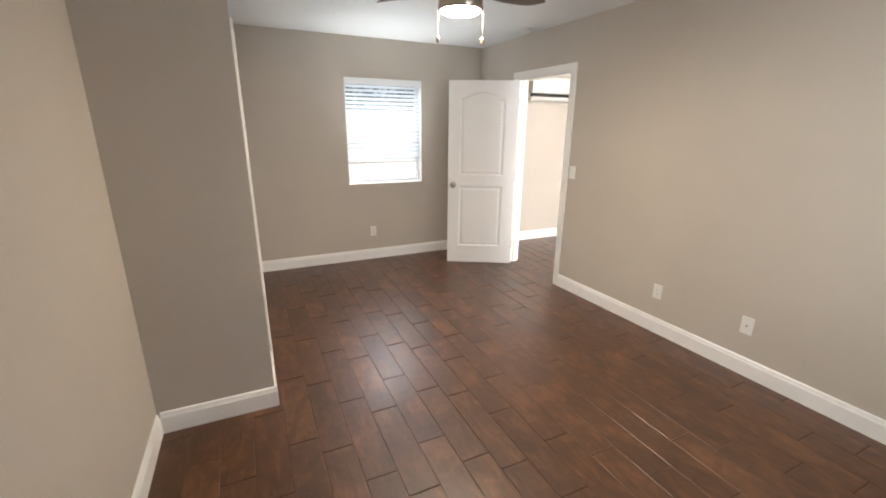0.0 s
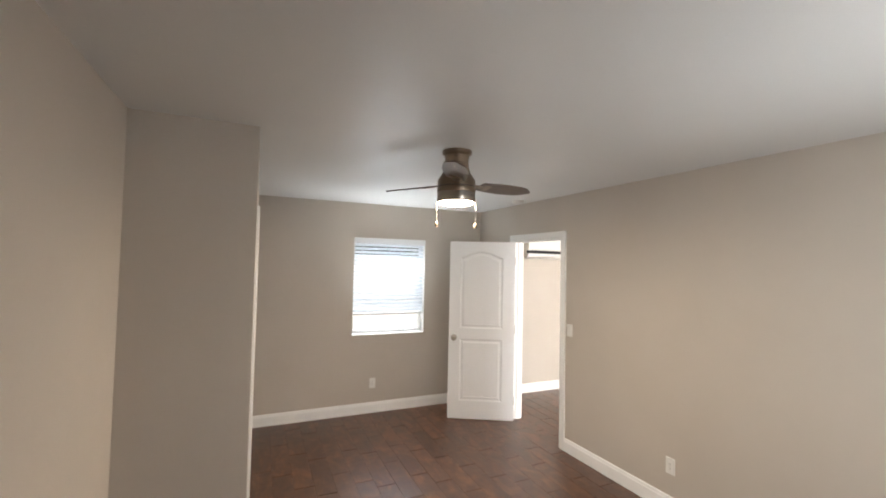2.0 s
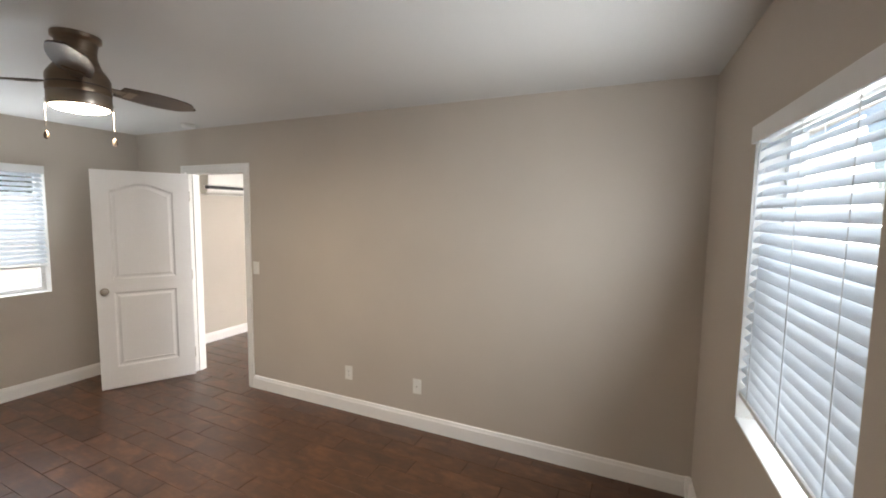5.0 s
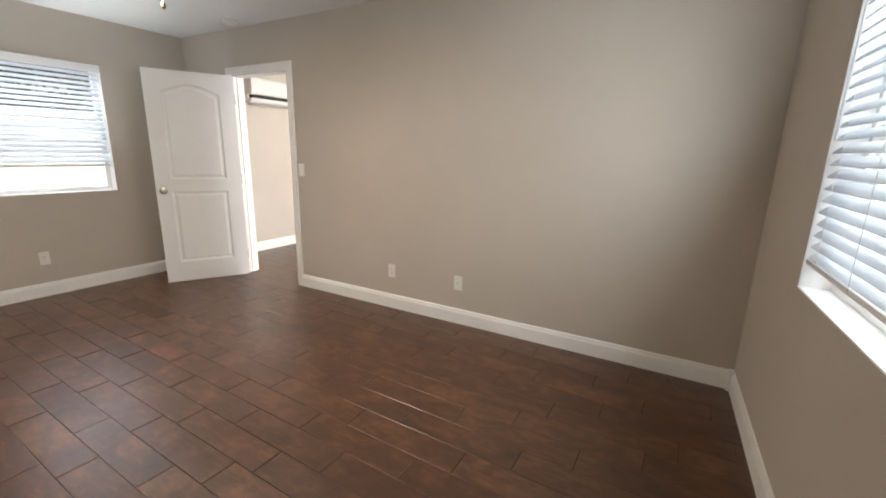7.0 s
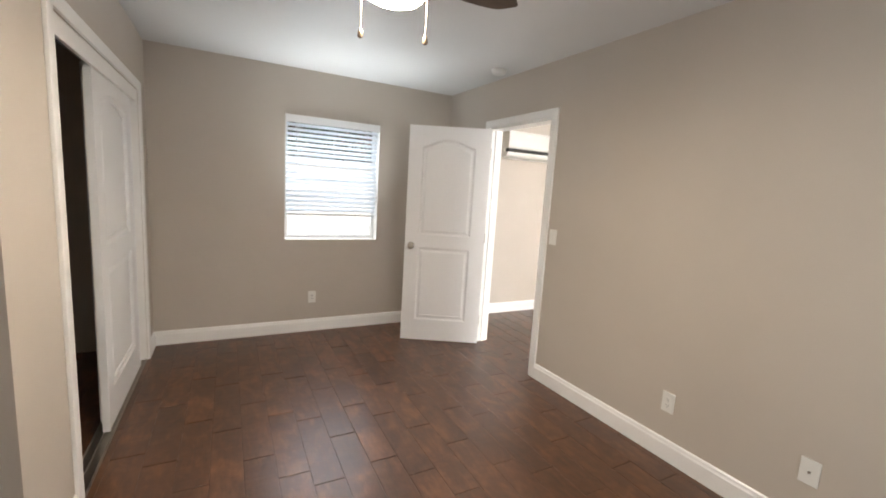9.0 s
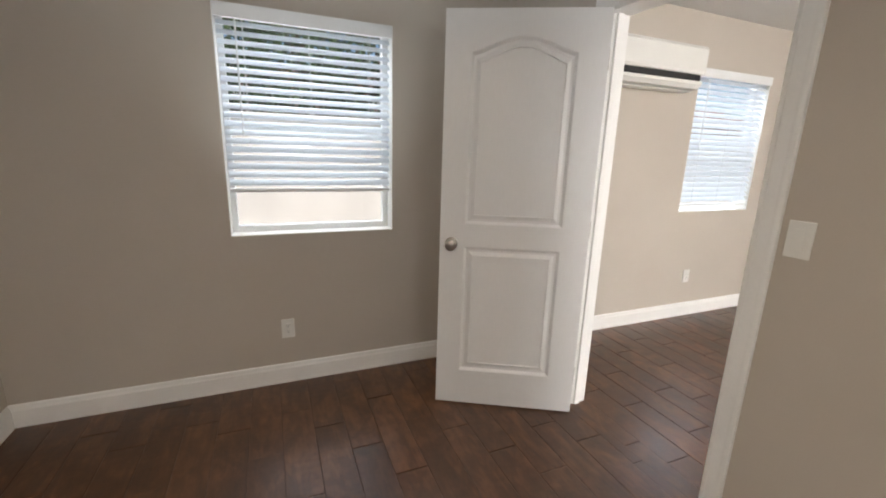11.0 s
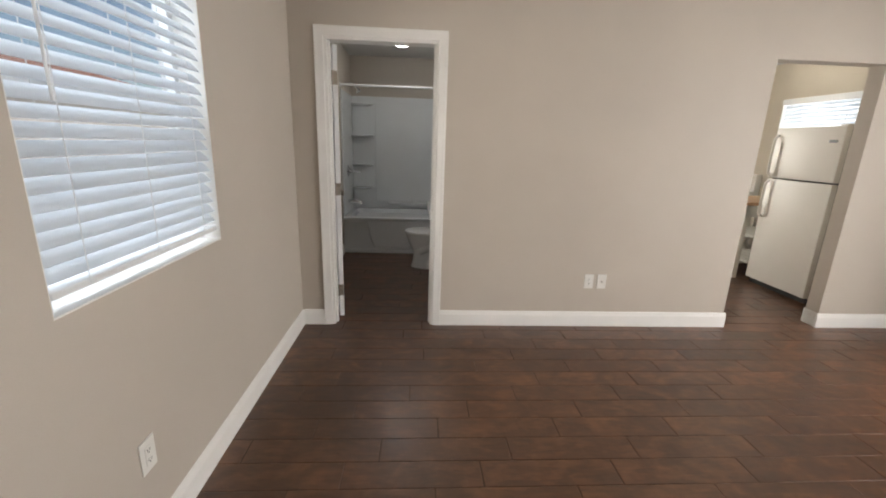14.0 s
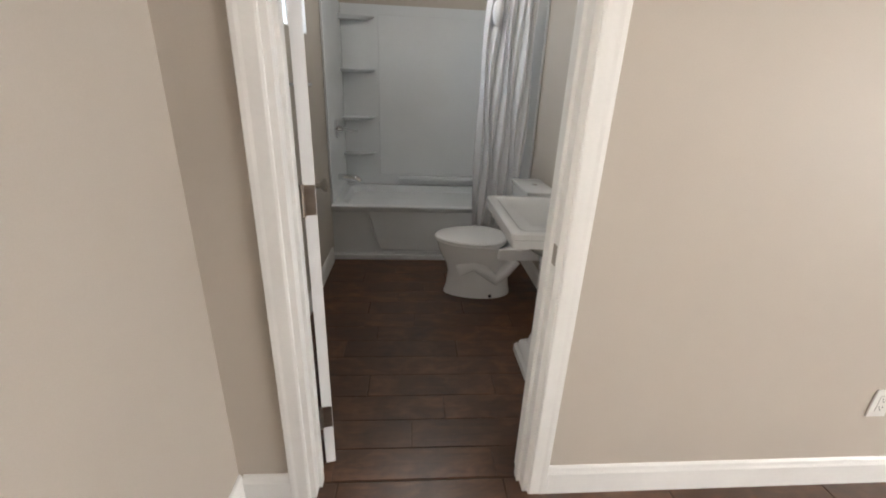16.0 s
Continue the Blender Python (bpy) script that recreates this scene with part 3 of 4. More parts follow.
for a in (3, 123, 243):
    b = part("blade", blade_mesh(), BLADE, fan, "dark walnut blade", m=pose(0, 0, -0.202, 0, 0, a) @ pose(0, 0, 0, -13))
    part("blade_iron", boxes((0.108, -0.022, -0.006, 0.20, 0.022, -0.001), (0.19, -0.038, -0.0085, 0.235, 0.038, -0.004), bevel=0.002), BRONZE, b, "bronze blade bracket")
for x, y, z in ((0.108, -0.052, -0.455), (-0.108, 0.052, -0.447)):
    c = part("pull_chain", tube([(x, y, -0.29), (x, y, z)], 0.0016, 8), NICKEL, fan, "thin pull chain")
    part("fob", lathe([(0.003, 0.012), (0.008, 0.004), (0.0105, -0.008), (0.009, -0.020), (0.003, -0.024)], 14), BRONZE, c, smooth=True, m=pose(x, y, z))

# ---- living room fittings ----
ac = thing("air_conditioner", pose(3.47, 4.745, 1.87), "white wall-mounted split air conditioner with a dark air slot", "air conditioner")
prof = [(0, 0.02), (-0.10, 0.0), (-0.165, 0.010), (-0.19, 0.040), (-0.19, 0.056), (-0.12, 0.059), (-0.12, 0.098), (-0.196, 0.100), (-0.205, 0.12), (-0.205, 0.265), (-0.19, 0.288), (-0.16, 0.295), (0, 0.295)]
part("body", loft([[(x, y, z) for y, z in prof] for x in (0.0, 0.82)]), PLASTIC, ac)
part("air_slot", boxes((0.02, -0.186, 0.0595, 0.80, -0.121, 0.0970)), DARK, ac, "black air slot")
part("louvre", boxes((0.03, -0.193, 0.034, 0.79, -0.188, 0.055), bevel=0.002), PLASTIC, ac)
part("vane", boxes((0.04, -0.150, -0.014, 0.78, -0.06, -0.008), (0.04, -0.150, -0.010, 0.045, -0.146, 0.015), (0.775, -0.150, -0.010, 0.78, -0.146, 0.015), bevel=0.002), PLASTIC, ac)
for x in (-0.003, 0.82):
    part("side_cap", loft([[(xx, y * 1.005, z) for y, z in prof] for xx in (x, x + 0.003)]), PLASTIC, ac)

# ---- bathroom ----
TX, BN, BS, BE = 8.66, 4.81, 3.25, 9.45
tub = thing("bathtub", pose(0, 0, 0), "white acrylic alcove bathtub with a moulded apron", "bathtub")


def rounded(x0, y0, x1, y1, r, z, n=6):
    pts = []
    for cx, cy, a0 in ((x1 - r, y1 - r, 0), (x0 + r, y1 - r, 90), (x0 + r, y0 + r, 180), (x1 - r, y0 + r, 270)):
        for k in range(n + 1):
            a = radians(a0 + 90 * k / n)
            pts.append((cx + r * math.cos(a), cy + r * math.sin(a), z))
    return pts


x0, y0, x1, y1 = TX, BS + 0.004, BE - 0.004, BN - 0.004
part("basin", loft([rounded(x0 + 0.02, y0, x1, y1, 0.01, 0.40), rounded(x0, y0, x1, y1, 0.012, 0.425), rounded(x0, y0, x1, y1, 0.012, 0.45), rounded(x0 + 0.012, y0 + 0.005, x1 - 0.005, y1 - 0.005, 0.02, 0.458), rounded(x0 + 0.07, y0 + 0.07, x1 - 0.05, y1 - 0.07, 0.09, 0.455), rounded(x0 + 0.085, y0 + 0.09, x1 - 0.065, y1 - 0.09, 0.09, 0.42), rounded(x0 + 0.13, y0 + 0.2, x1 - 0.11, y1 - 0.16, 0.1, 0.12)]), ACRYLIC, tub, smooth=True)
part("apron", boxes((x0 + 0.025, y0, 0.045, x0 + 0.05, y1, 0.41)), ACRYLIC, tub)
part("apron_relief", loft([[(x0 + 0.025, y, z) for y, z in ((4.53, 0.41), (4.50, 0.30), (4.47, 0.16), (4.43, 0.075), (3.3, 0.075), (3.3, 0.41))], [(x0 + 0.008, y, z) for y, z in ((4.515, 0.41), (4.485, 0.30), (4.455, 0.165), (4.42, 0.088), (3.31, 0.088), (3.31, 0.41))]]), ACRYLIC, tub)
part("toe_strip", boxes((x0, y0, 0.0, x0 + 0.05, y1, 0.048), bevel=0.006), ACRYLIC, tub)
part("drain", lathe([(0.03, 0.121), (0.03, 0.126), (0.02, 0.128)], 20, at=(TX + 0.39, 4.45)), CHROME, tub, smooth=True)
sur = thing("tub_surround", pose(0, 0, 0), "white acrylic tub surround with moulded corner shelves", "tub surround")
part("back_panel", boxes((BE - 0.02, BS + 0.02, 0.46, BE - 0.002, BN - 0.02, 1.955), bevel=0.006), ACRYLIC, sur)
part("raised_panel", boxes((BE - 0.034, BS + 0.30, 0.56, BE - 0.02, BN - 0.33, 1.88), bevel=0.006), ACRYLIC, sur)
part("end_panel", boxes((TX + 0.02, BN - 0.02, 0.46, BE - 0.002, BN - 0.002, 1.955), bevel=0.006), ACRYLIC, sur)
part("end_panel", boxes((TX + 0.02, BS + 0.002, 0.46, BE - 0.002, BS + 0.02, 1.955), bevel=0.006), ACRYLIC, sur)
part("ledge", boxes((BE - 0.09, BS + 0.35, 0.52, BE - 0.02, BN - 0.5, 0.555), bevel=0.01), ACRYLIC, sur)
for cy, s in ((BN - 0.02, -1), (BS + 0.02, 1)):
    for z in (0.76, 1.07, 1.46, 1.86):
        pts = [(BE - 0.02, cy)] + [(BE - 0.02 - 0.13 * math.sin(radians(a)), cy + s * 0.28 * math.cos(radians(a))) for a in range(0, 91, 10)]
        part("corner_shelf", loft([[(x, y, z - 0.03) if k == 0 else (BE - 0.02 + (x - BE + 0.02) * 0.75, cy + (y - cy) * 0.75, z - 0.03) for k, (x, y) in enumerate(pts)], [(x, y, z - 0.006) for x, y in pts], [(x, y, z) for x, y in pts]]), ACRYLIC, sur)
tap = thing("shower_valve", pose(8.97, BN - 0.02, 1.00), "chrome shower valve with a lever handle on the surround", "shower valve")
part("escutcheon", lathe([(0.075, 0), (0.075, 0.006), (0.06, 0.014), (0.03, 0.02), (0.026, 0.05), (0.02, 0.055)], 28), CHROME, tap, smooth=True, m=pose(0, 0, 0, 90))
part("lever", tube([(0, -0.05, 0), (0, -0.09, -0.004), (-0.03, -0.17, -0.012)], 0.011), CHROME, tap, smooth=True)
sp = thing("tub_spout", pose(8.97, BN - 0.02, 0.615), "short curved chrome tub spout on the surround", "tub spout")
part("spout_body", tube([(0, 0, 0), (0, -0.05, 0), (0, -0.13, -0.004), (0, -0.165, -0.02), (0, -0.17, -0.035)], 0.026, 14), CHROME, sp, smooth=True)
sh = thing("shower", pose(9.02, BN, 2.06), "small chrome shower head on a bent arm", "shower head")
part("arm", tube([(0, 0, 0), (0, -0.06, 0.005), (0, -0.10, -0.01), (0, -0.14, -0.05)], 0.009), CHROME, sh, smooth=True)
part("head", lathe([(0.012, 0.0), (0.016, -0.02), (0.034, -0.055), (0.034, -0.062), (0.005, -0.064)], 20), CHROME, sh, smooth=True, m=pose(0, -0.135, -0.045, -35))
rod = thing("curtain_rod", pose(0, 0, 0), "white shower curtain rod across the tub", "curtain rod")
part("rod", tube([(8.68, BS + 0.002, 2.0), (8.68, BN - 0.002, 2.0)], 0.0125, 14), PORCELAIN, rod, smooth=True)
for y, s in ((BS, 1), (BN, -1)):
    part("flange", lathe([(0.028, 0.001), (0.028, 0.012), (0.016, 0.02)], 18), PORCELAIN, rod, m=pose(8.68, y, 2.0, -90 * s))
cur = thing("shower_curtain", pose(0, 0, 0), "white fabric shower curtain bunched to one side", "shower curtain")
rings = []
for k in range(25):
    u = k / 24
    z = 1.965 - 1.63 * u
    row = []
    for j in range(81):
        v = j / 80
        y = 3.335 + (0.40 - 0.06 * (1 - u) + 0.02 * math.sin(5 * u)) * v + 0.012 * math.sin(9 * u + 14 * v)
        x = 8.645 + (0.018 + 0.020 * u) * math.sin(2 * math.pi * 7.5 * v + 0.9 * math.sin(3 * u + 4 * v)) + 0.010 * math.sin(2 * math.pi * 3.1 * v + 2.2 * u) - 0.02 * u
        row.append((x, y, z))
    rings.append(row)
cl = part("curtain_cloth", loft(rings, closed=False), CURTAIN, cur, smooth=True)
tie = part("knotted_top", loft([[(8.62 + 0.035 * math.cos(a) * s2, 3.62 + 0.04 * math.sin(a) * s2, z) for a in [2 * math.pi * q / 14 for q in range(14)]] for z, s2 in ((1.90, 0.25), (1.87, 0.8), (1.83, 1.0), (1.78, 0.8), (1.74, 0.3))]), CURTAIN, cl, smooth=True)
for k in range(9):
    bm = bmesh.new()
    y = 3.335 + 0.039 * k
    part("ring", tube([(8.68 + 0.026 * math.cos(a), y + 0.003 * math.sin(a), 1.988 + 0.03 * math.sin(a)) for a in [2 * math.pi * q / 16 for q in range(17)]], 0.002, 6), CHROME, cur)

toilet = thing("toilet", pose(8.12, BS + 0.03, 0), "white porcelain toilet with closed lid, beside the tub", "toilet")


def egg(cx, y0, y1, w, z, n=28):
    """Oval, blunt at y0 and rounder at y1."""
    cy, ly = (y0 + y1) / 2, (y1 - y0) / 2
    return [(cx + w * math.cos(2 * math.pi * k / n) * (1 - 0.13 * math.sin(2 * math.pi * k / n)), cy + ly * math.sin(2 * math.pi * k / n), z) for k in range(n)]


part("pedestal", loft([egg(0, 0.20, 0.67, 0.125, 0), egg(0, 0.20, 0.67, 0.125, 0.02), egg(0, 0.21, 0.655, 0.108, 0.06), egg(0, 0.22, 0.645, 0.10, 0.16), egg(0, 0.22, 0.66, 0.115, 0.22), egg(0, 0.22, 0.70, 0.155, 0.29), egg(0, 0.22, 0.72, 0.178, 0.35), egg(0, 0.22, 0.725, 0.182, 0.385)]), PORCELAIN, toilet, smooth=True)
part("rear_deck", boxes((-0.17, 0.03, 0.30, 0.17, 0.34, 0.385), bevel=0.02), PORCELAIN, toilet, smooth=True)
part("trapway", tube([(-0.10, 0.58, 0.20), (-0.112, 0.48, 0.25), (-0.115, 0.40, 0.20), (-0.11, 0.33, 0.14), (-0.10, 0.26, 0.20), (-0.09, 0.20, 0.28)], 0.042, 14), PORCELAIN, toilet, smooth=True)
part("seat", loft([egg(0, 0.255, 0.735, 0.186, 0.386), egg(0, 0.25, 0.74, 0.19, 0.395), egg(0, 0.255, 0.735, 0.187, 0.403)]), PORCELAIN, toilet, smooth=True)
part("lid", loft([egg(0, 0.25, 0.742, 0.190, 0.406), egg(0, 0.248, 0.745, 0.193, 0.415), egg(0, 0.255, 0.735, 0.184, 0.425), egg(0, 0.30, 0.68, 0.14, 0.430)]), PORCELAIN, toilet, smooth=True)
part("tank", boxes((-0.205, 0.012, 0.386, 0.205, 0.195, 0.735), bevel=0.02), PORCELAIN, toilet, smooth=True)
tl = part("tank_lid", boxes((-0.215, 0.006, 0.738, 0.215, 0.208, 0.772), bevel=0.012), PORCELAIN, toilet, smooth=True)
part("flush_button", lathe([(0.022, 0), (0.022, 0.005), (0.018, 0.007)], 20), CHROME, tl, smooth=True, m=pose(0, 0.105, 0.772))
for x in (-0.118, 0.118):
    part("bolt_cap", lathe([(0.013, 0.0), (0.013, 0.010), (0.006, 0.018)], 12), DARK, toilet, m=pose(x * 1.02, 0.36, 0.012))

sink = thing("pedestal_sink", pose(7.275, BS, 0), "white porcelain pedestal sink with a square basin", "sink")
R = lambda i, z, r: rounded(-0.30 + i, 0.003 + i, 0.30 - i, 0.545 - i, r, z)
part("basin", loft([rounded(-0.16, 0.05, 0.16, 0.36, 0.08, 0.66), rounded(-0.24, 0.02, 0.24, 0.47, 0.06, 0.745), R(0.012, 0.765, 0.02), R(0.012, 0.80, 0.02), R(0.0, 0.806, 0.02), R(0.0, 0.828, 0.02), R(0.008, 0.835, 0.02), R(0.035, 0.835, 0.03), rounded(-0.25, 0.12, 0.25, 0.495, 0.04, 0.828), rounded(-0.235, 0.135, 0.235, 0.48, 0.05, 0.80), rounded(-0.15, 0.19, 0.15, 0.40, 0.08, 0.715)]), PORCELAIN, sink, smooth=True)
part("column", loft([rounded(-0.10, 0.10, 0.10, 0.31, 0.04, 0.09), rounded(-0.085, 0.11, 0.085, 0.295, 0.04, 0.16), rounded(-0.085, 0.11, 0.085, 0.295, 0.04, 0.5), rounded(-0.115, 0.09, 0.115, 0.32, 0.05, 0.69)]), PORCELAIN, sink, smooth=True)
part("foot", loft([rounded(-0.15, 0.06, 0.15, 0.36, 0.03, 0), rounded(-0.15, 0.06, 0.15, 0.36, 0.03, 0.035), rounded(-0.135, 0.075, 0.135, 0.345, 0.03, 0.045), rounded(-0.13, 0.08, 0.13, 0.34, 0.03, 0.07), rounded(-0.105, 0.10, 0.105, 0.315, 0.04, 0.092)]), PORCELAIN, sink, smooth=True)
fa = part("faucet", boxes((-0.08, 0.04, 0.835, 0.08, 0.085, 0.85), bevel=0.004), CHROME, sink, "chrome faucet")
part("spout", tube([(0, 0.06, 0.85), (0, 0.06, 0.93), (0, 0.09, 0.96), (0, 0.15, 0.95), (0, 0.17, 0.93)], 0.011), CHROME, fa, smooth=True)

tb = thing("towel_bar", pose(7.40, BN, 1.33), "chrome towel bar on the bathroom wall", "towel bar")
part("bar", tube([(0, -0.06, 0), (0.62, -0.06, 0)], 0.008), CHROME, tb, smooth=True)
for x in (0.012, 0.608):
    part("post", lathe([(0.025, 0.001), (0.025, 0.008), (0.012, 0.014), (0.011, 0.066)], 16), CHROME, tb, smooth=True, m=pose(x, 0, 0, 90))
dome = thing("ceiling_dome_light", pose(8.30, 4.08, H), "lit white glass dome light on the bathroom ceiling", "ceiling light")
part("base", lathe([(0.15, 0), (0.15, -0.02), (0.14, -0.025)], 36), PORCELAIN, dome)
part("shade", lathe([(0.14, -0.022), (0.132, -0.05), (0.11, -0.075), (0.07, -0.092), (0.002, -0.098)], 36), LAMP_WHITE, dome, "glowing glass shade", True)

# ---- kitchen ----
fr = thing("refrigerator", pose(7.04, -0.46, 0), "white top-freezer refrigerator with two long handles", "refrigerator")
part("cabinet", boxes((0, 0, 0.05, 0.72, 0.60, 1.64), bevel=0.008), ENAMEL, fr)
part("kick_grille", boxes((0.01, 0.55, 0.0, 0.71, 0.62, 0.055)), GASKET, fr, "dark kick grille")
part("gasket", boxes((0.012, 0.60, 0.07, 0.708, 0.615, 1.63)), GASKET, fr)
for name, z0, z1, h0, h1 in (("fridge_door", 0.06, 1.135, 0.74, 1.12), ("freezer_door", 1.15, 1.645, 1.165, 1.57)):
    d = part(name, boxes((0.0, 0.615, z0, 0.72, 0.675, z1), bevel=0.012), ENAMEL, fr, smooth=True)
    part("handle", tube([(0.68, 0.673, h0), (0.68, 0.712, h0 + 0.03), (0.68, 0.715, (h0 + h1) / 2), (0.68, 0.712, h1 - 0.03), (0.68, 0.673, h1)], 0.013, 10), ENAMEL, d, smooth=True)
part("badge", boxes((0.05, 0.675, 1.50, 0.13, 0.678, 1.525), bevel=0.001), GREYMETAL, fr, "small grey plate")
part("hinge_cap", boxes((0.005, 0.58, 1.645, 0.07, 0.67, 1.66), bevel=0.004), ENAMEL, fr)

cart = thing("kitchen_cart", pose(7.86, -0.42, 0), "white open kitchen cart with a wooden top and slatted shelves", "kitchen cart")
part("top", boxes((-0.02, -0.02, 0.83, 0.70, 0.72, 0.865), bevel=0.005), BUTCHER, cart, "pale wooden top")
part("drawer_rail", boxes((0.0, 0.01, 0.70, 0.68, 0.69, 0.83)), ENAMEL, cart)
for x in (0.0, 0.63):
    for y in (0.0, 0.65):
        part("leg", boxes((x, y, 0, x + 0.05, y + 0.05, 0.83), bevel=0.004), ENAMEL, cart)
for z in (0.17, 0.46):
    for k in range(6):
        part("shelf_slat", boxes((0.01, 0.02 + 0.112 * k, z, 0.67, 0.11 + 0.112 * k, z + 0.02), bevel=0.002), ENAMEL, cart)
    for y in (0.665, 0.015):
        part("shelf_edge", boxes((0.05, y, z - 0.02, 0.63, y + 0.02, z + 0.02)), ENAMEL, cart)
part("towel_rail", tube([(0.04, 0.70, 0.77), (0.04, 0.745, 0.77), (0.62, 0.745, 0.77), (0.62, 0.70, 0.77)], 0.007), NICKEL, cart)

st = thing("stove", pose(8.72, -0.555, 0), "white freestanding stove with raised backguard", "stove")
part("oven_body", boxes((0, 0, 0.03, 0.74, 0.62, 0.90), bevel=0.006), ENAMEL, st)
part("backguard", boxes((0, 0, 0.90, 0.74, 0.08, 1.12), bevel=0.01), ENAMEL, st)
part("oven_door", boxes((0.01, 0.62, 0.2, 0.73, 0.655, 0.80), bevel=0.008), ENAMEL, st)
for x in (0.19, 0.55):
    for y in (0.2, 0.46):
        part("burner", lathe([(0.09, 0.901), (0.09, 0.912), (0.03, 0.916)], 24, at=(x, y)), DARK, st, "black burner")
ep = thing("electrical_panel", pose(8.93, -0.56, 1.29), "grey steel electrical panel cover on the kitchen wall", "electrical panel")
part("cover", boxes((0, 0.001, 0, 0.36, 0.012, 0.50), bevel=0.003), GREYMETAL, ep)
part("panel_door", boxes((0.05, 0.012, 0.05, 0.31, 0.018, 0.45), bevel=0.002), GREYMETAL, ep)
part("latch", boxes((0.28, 0.018, 0.22, 0.30, 0.024, 0.26)), DARK, ep)

# ---- outdoors ----
structure("ground", boxes((-300, -300, -0.35, 300, 300, -0.14)), CONCRETE, "pale concrete and dirt yard outside", "ground")
# unseen slab; its eave is added to keep direct sun out of the windows
structure("roof", boxes((-1.0, -1.75, H + 0.12, 10.1, 4.95, H + 0.24)), CONCRETE, "unseen flat roof slab, its deep sunny-side eave added to block sun", "roof")
fence = thing("neighbour_wall", pose(0, 9.5, -0.14), "sunlit off-white stucco garden wall with a pale cap", "garden wall", kind="structure")
part("wall_body", boxes((-9, 0, 0, 17, 0.2, 1.93)), STUCCO, fence)
part("cap", boxes((-9, -0.03, 1.93, 17, 0.23, 2.02), bevel=0.01), STUCCO, fence)
house = thing("neighbour_house", pose(0, 13.2, -0.14), "pink stucco house with a low clay tile roof", "house")
part("wall", boxes((-12, 0, 0, 20, 0.3, 2.75)), PINK, house)
roof = part("roof", loft([[(x, -0.55, 2.62), (x, -0.55, 2.74), (x, 3.2, 3.75), (x, 3.2, 3.55)] for x in (-12.4, 20.4)]), CLAY, house, "clay tile roof")
part("eave_board", boxes((-12.4, -0.58, 2.58, 20.4, -0.552, 2.76)), TRIM, roof)


def tree(x, y, h, seed):
    """Tapered trunk, bent limbs and a crown of leaf clumps with gaps."""
    rnd = random.Random(seed)
    root = thing("tree", pose(x, y, -0.14), "leafy green tree behind the garden wall", "tree", "garden trees")
    spine = [Vector((0.10 * math.sin(2.1 * k + seed), 0.08 * math.cos(1.7 * k + seed), h * 0.11 * k)) for k in range(8)]
    part("trunk", loft([[p + Vector((math.cos(a), math.sin(a), 0)) * (0.15 - 0.017 * k) for a in [0.785 * q for q in range(8)]] for k, p in enumerate(spine)]), BARK, root)
    bm = bmesh.new()
    for k in range(26):
        base = spine[3 + k % 5]
        a, reach = 2.4 * k + rnd.uniform(-0.4, 0.4), h * rnd.uniform(0.12, 0.40)
        tip = Vector((base.x + reach * math.cos(a), base.y + reach * math.sin(a), h * (0.36 + 0.62 * rnd.random())))
        if k < 9:
            mid = base.lerp(tip, 0.5) + Vector((0, 0, -0.05 * h))
            part("limb", tube([base, mid, tip], 0.03, 6), BARK, root)
        size = h * rnd.uniform(0.09, 0.16)
        for j in range(170):
            d = Vector((rnd.gauss(0, 1), rnd.gauss(0, 1), rnd.gauss(0, 0.75)))
            c = tip + d.normalized() * size * rnd.random() ** 0.45
            q = Euler((rnd.uniform(0, 6), rnd.uniform(0, 6), rnd.uniform(0, 6))).to_matrix()
            g = rnd.uniform(0.06, 0.12)
            bm.faces.new([bm.verts.new(c + q @ Vector(p) * g) for p in ((-1, 0, 0), (0, -0.5, 0.1), (1.1, 0, 0), (0, 0.5, 0.1))])
    part("crown", bm, LEAF, root)


for x, y, h, seed in ((-2.6, 11.6, 5.2, 3), (-0.2, 12.0, 4.9, 1), (2.1, 11.5, 5.4, 5), (4.4, 12.1, 4.8, 2), (6.5, 11.6, 5.5, 4), (8.9, 11.9, 5.0, 6)):
    tree(x, y, h, seed)


# ---- plank floors ----
PW, PL, JOINT = 0.150, 0.605, 0.0022


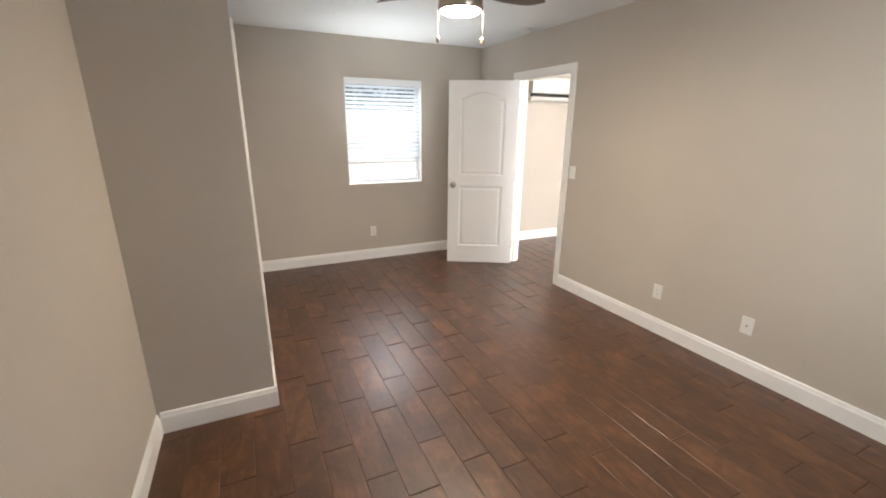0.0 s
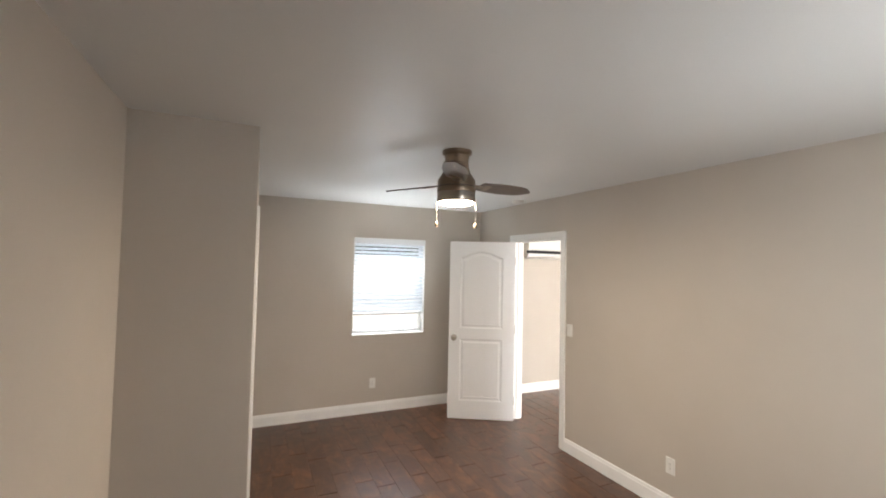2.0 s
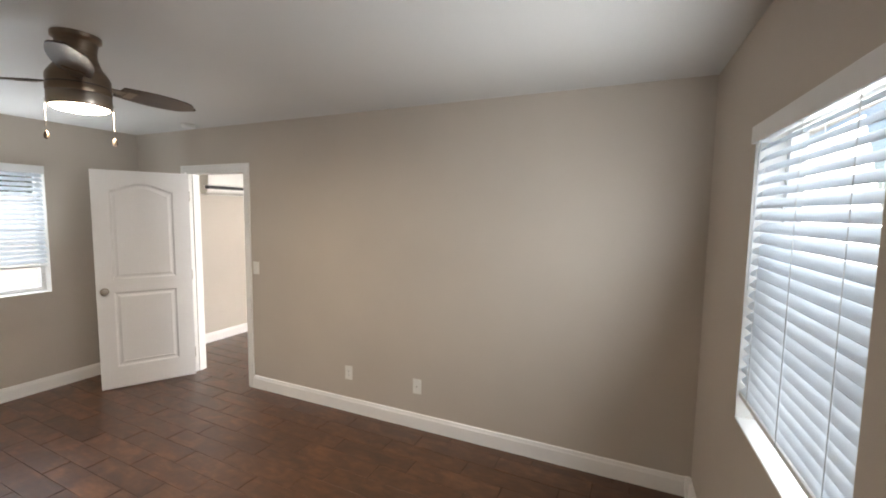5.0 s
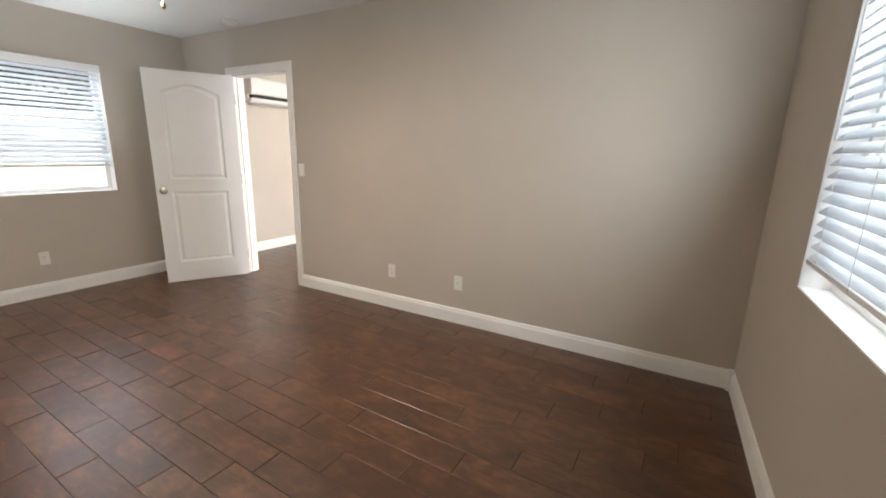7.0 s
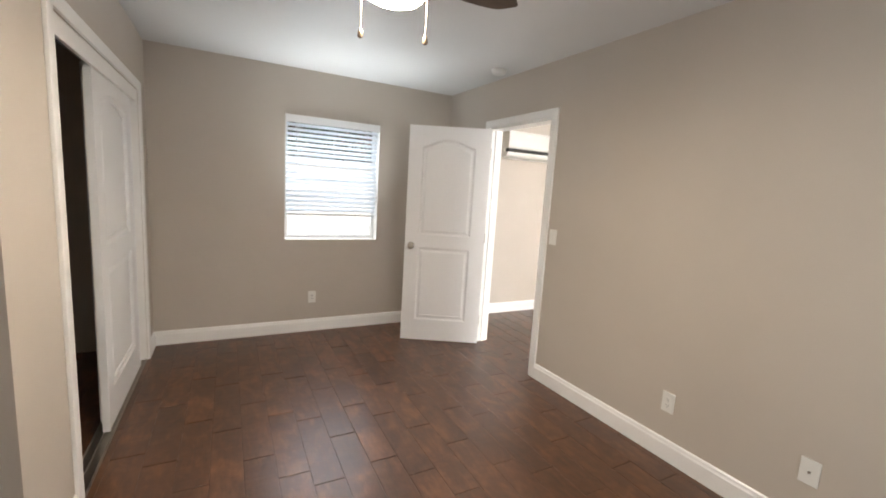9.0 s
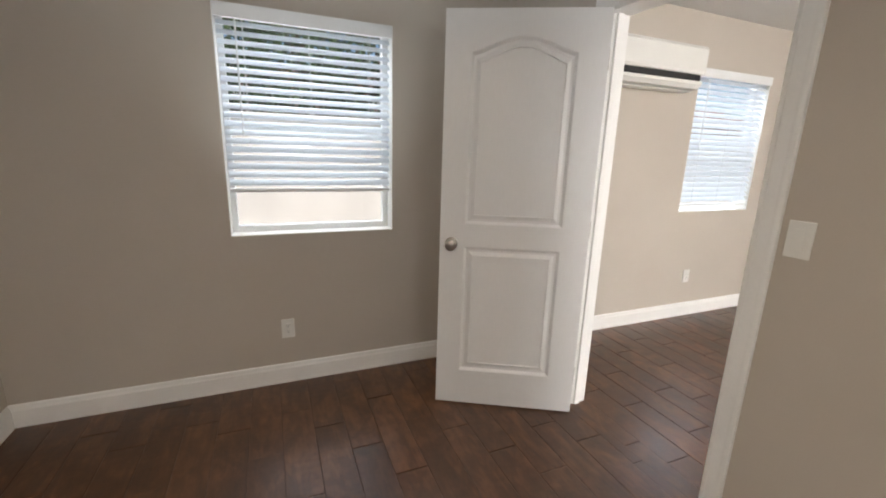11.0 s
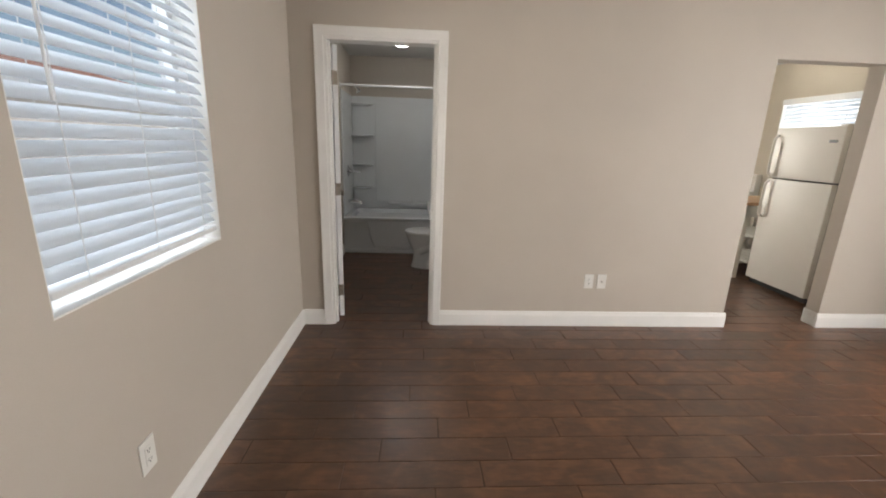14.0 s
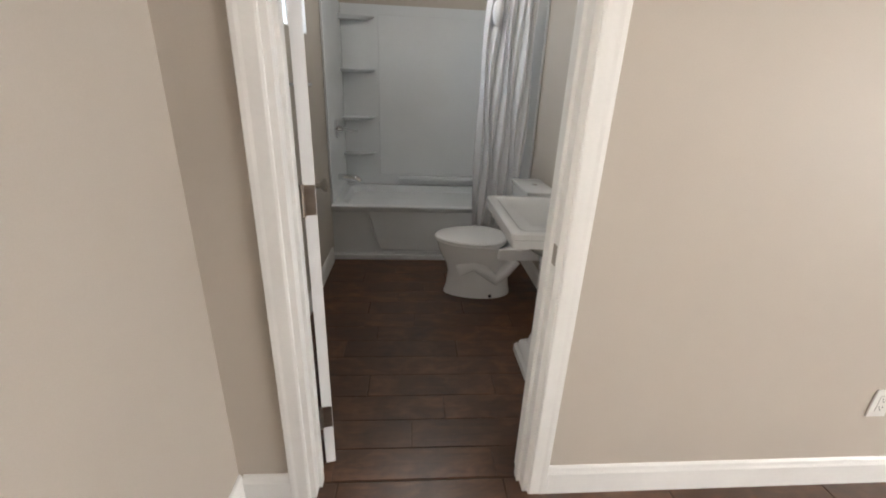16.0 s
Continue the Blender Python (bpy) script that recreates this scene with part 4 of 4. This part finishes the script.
def plank_mesh(length, width):
    bm = bmesh.new()
    a, b, e = width / 2 - JOINT / 2, length / 2 - JOINT / 2, 0.0018
    loops = [[(-a, -b, -0.008), (a, -b, -0.008), (a, b, -0.008), (-a, b, -0.008)], [(-a, -b, -e * 0.6), (a, -b, -e * 0.6), (a, b, -e * 0.6), (-a, b, -e * 0.6)], [(-a + e, -b + e, 0), (a - e, -b + e, 0), (a - e, b - e, 0), (-a + e, b - e, 0)]]
    vs = [[bm.verts.new(p) for p in lp] for lp in loops]
    for p, q in zip(vs, vs[1:]):
        for k in range(4):
            bm.faces.new((p[k], p[(k + 1) % 4], q[(k + 1) % 4], q[k]))
    bm.faces.new(vs[-1])
    return mesh_of(bm, "plank", PLANK)


PLANKS = {}


def plank_floor(name, x0, y0, x1, y1, label, shift):
    root = structure(name, boxes((x0, y0, -0.14, x1, y1, -0.003)), GROUT, label, "floor")
    rnd = random.Random(shift)
    i = 0
    x = PW * math.floor(x0 / PW)
    while x < x1:
        y = y0 - PL * ((0.36 * round(x / PW)) % 1.0) - rnd.uniform(0, 0.14)
        while y < y1:
            a, b, c, d = max(x, x0), min(x + PW, x1), max(y, y0), min(y + PL, y1)
            if b - a > 0.012 and d - c > 0.012:
                key = (round(d - c, 2), round(b - a, 2))
                if key not in PLANKS:
                    PLANKS[key] = plank_mesh(*key)
                part("plank", PLANKS[key], PLANK, root, m=pose((a + b) / 2, (c + d) / 2, rnd.uniform(-0.0004, 0.0004), rnd.uniform(-0.04, 0.04), rnd.uniform(-0.06, 0.06)))
            y += PL
        x += PW
    return root


plank_floor("floor_bedroom", -0.62, -0.78, 2.905, 4.80, "dark brown wood-look plank floor with a low sheen", 3)
plank_floor("floor_living_room", 2.905, -0.66, 6.605, 4.80, "dark brown wood-look plank floor in the living room", 5)
plank_floor("floor_bathroom", 6.605, 3.2, 8.70, 4.83, "dark brown wood-look plank floor in the bathroom", 7)
plank_floor("floor_kitchen", 6.605, -0.6, 9.8, 3.2, "dark brown wood-look plank floor in the kitchen", 9)
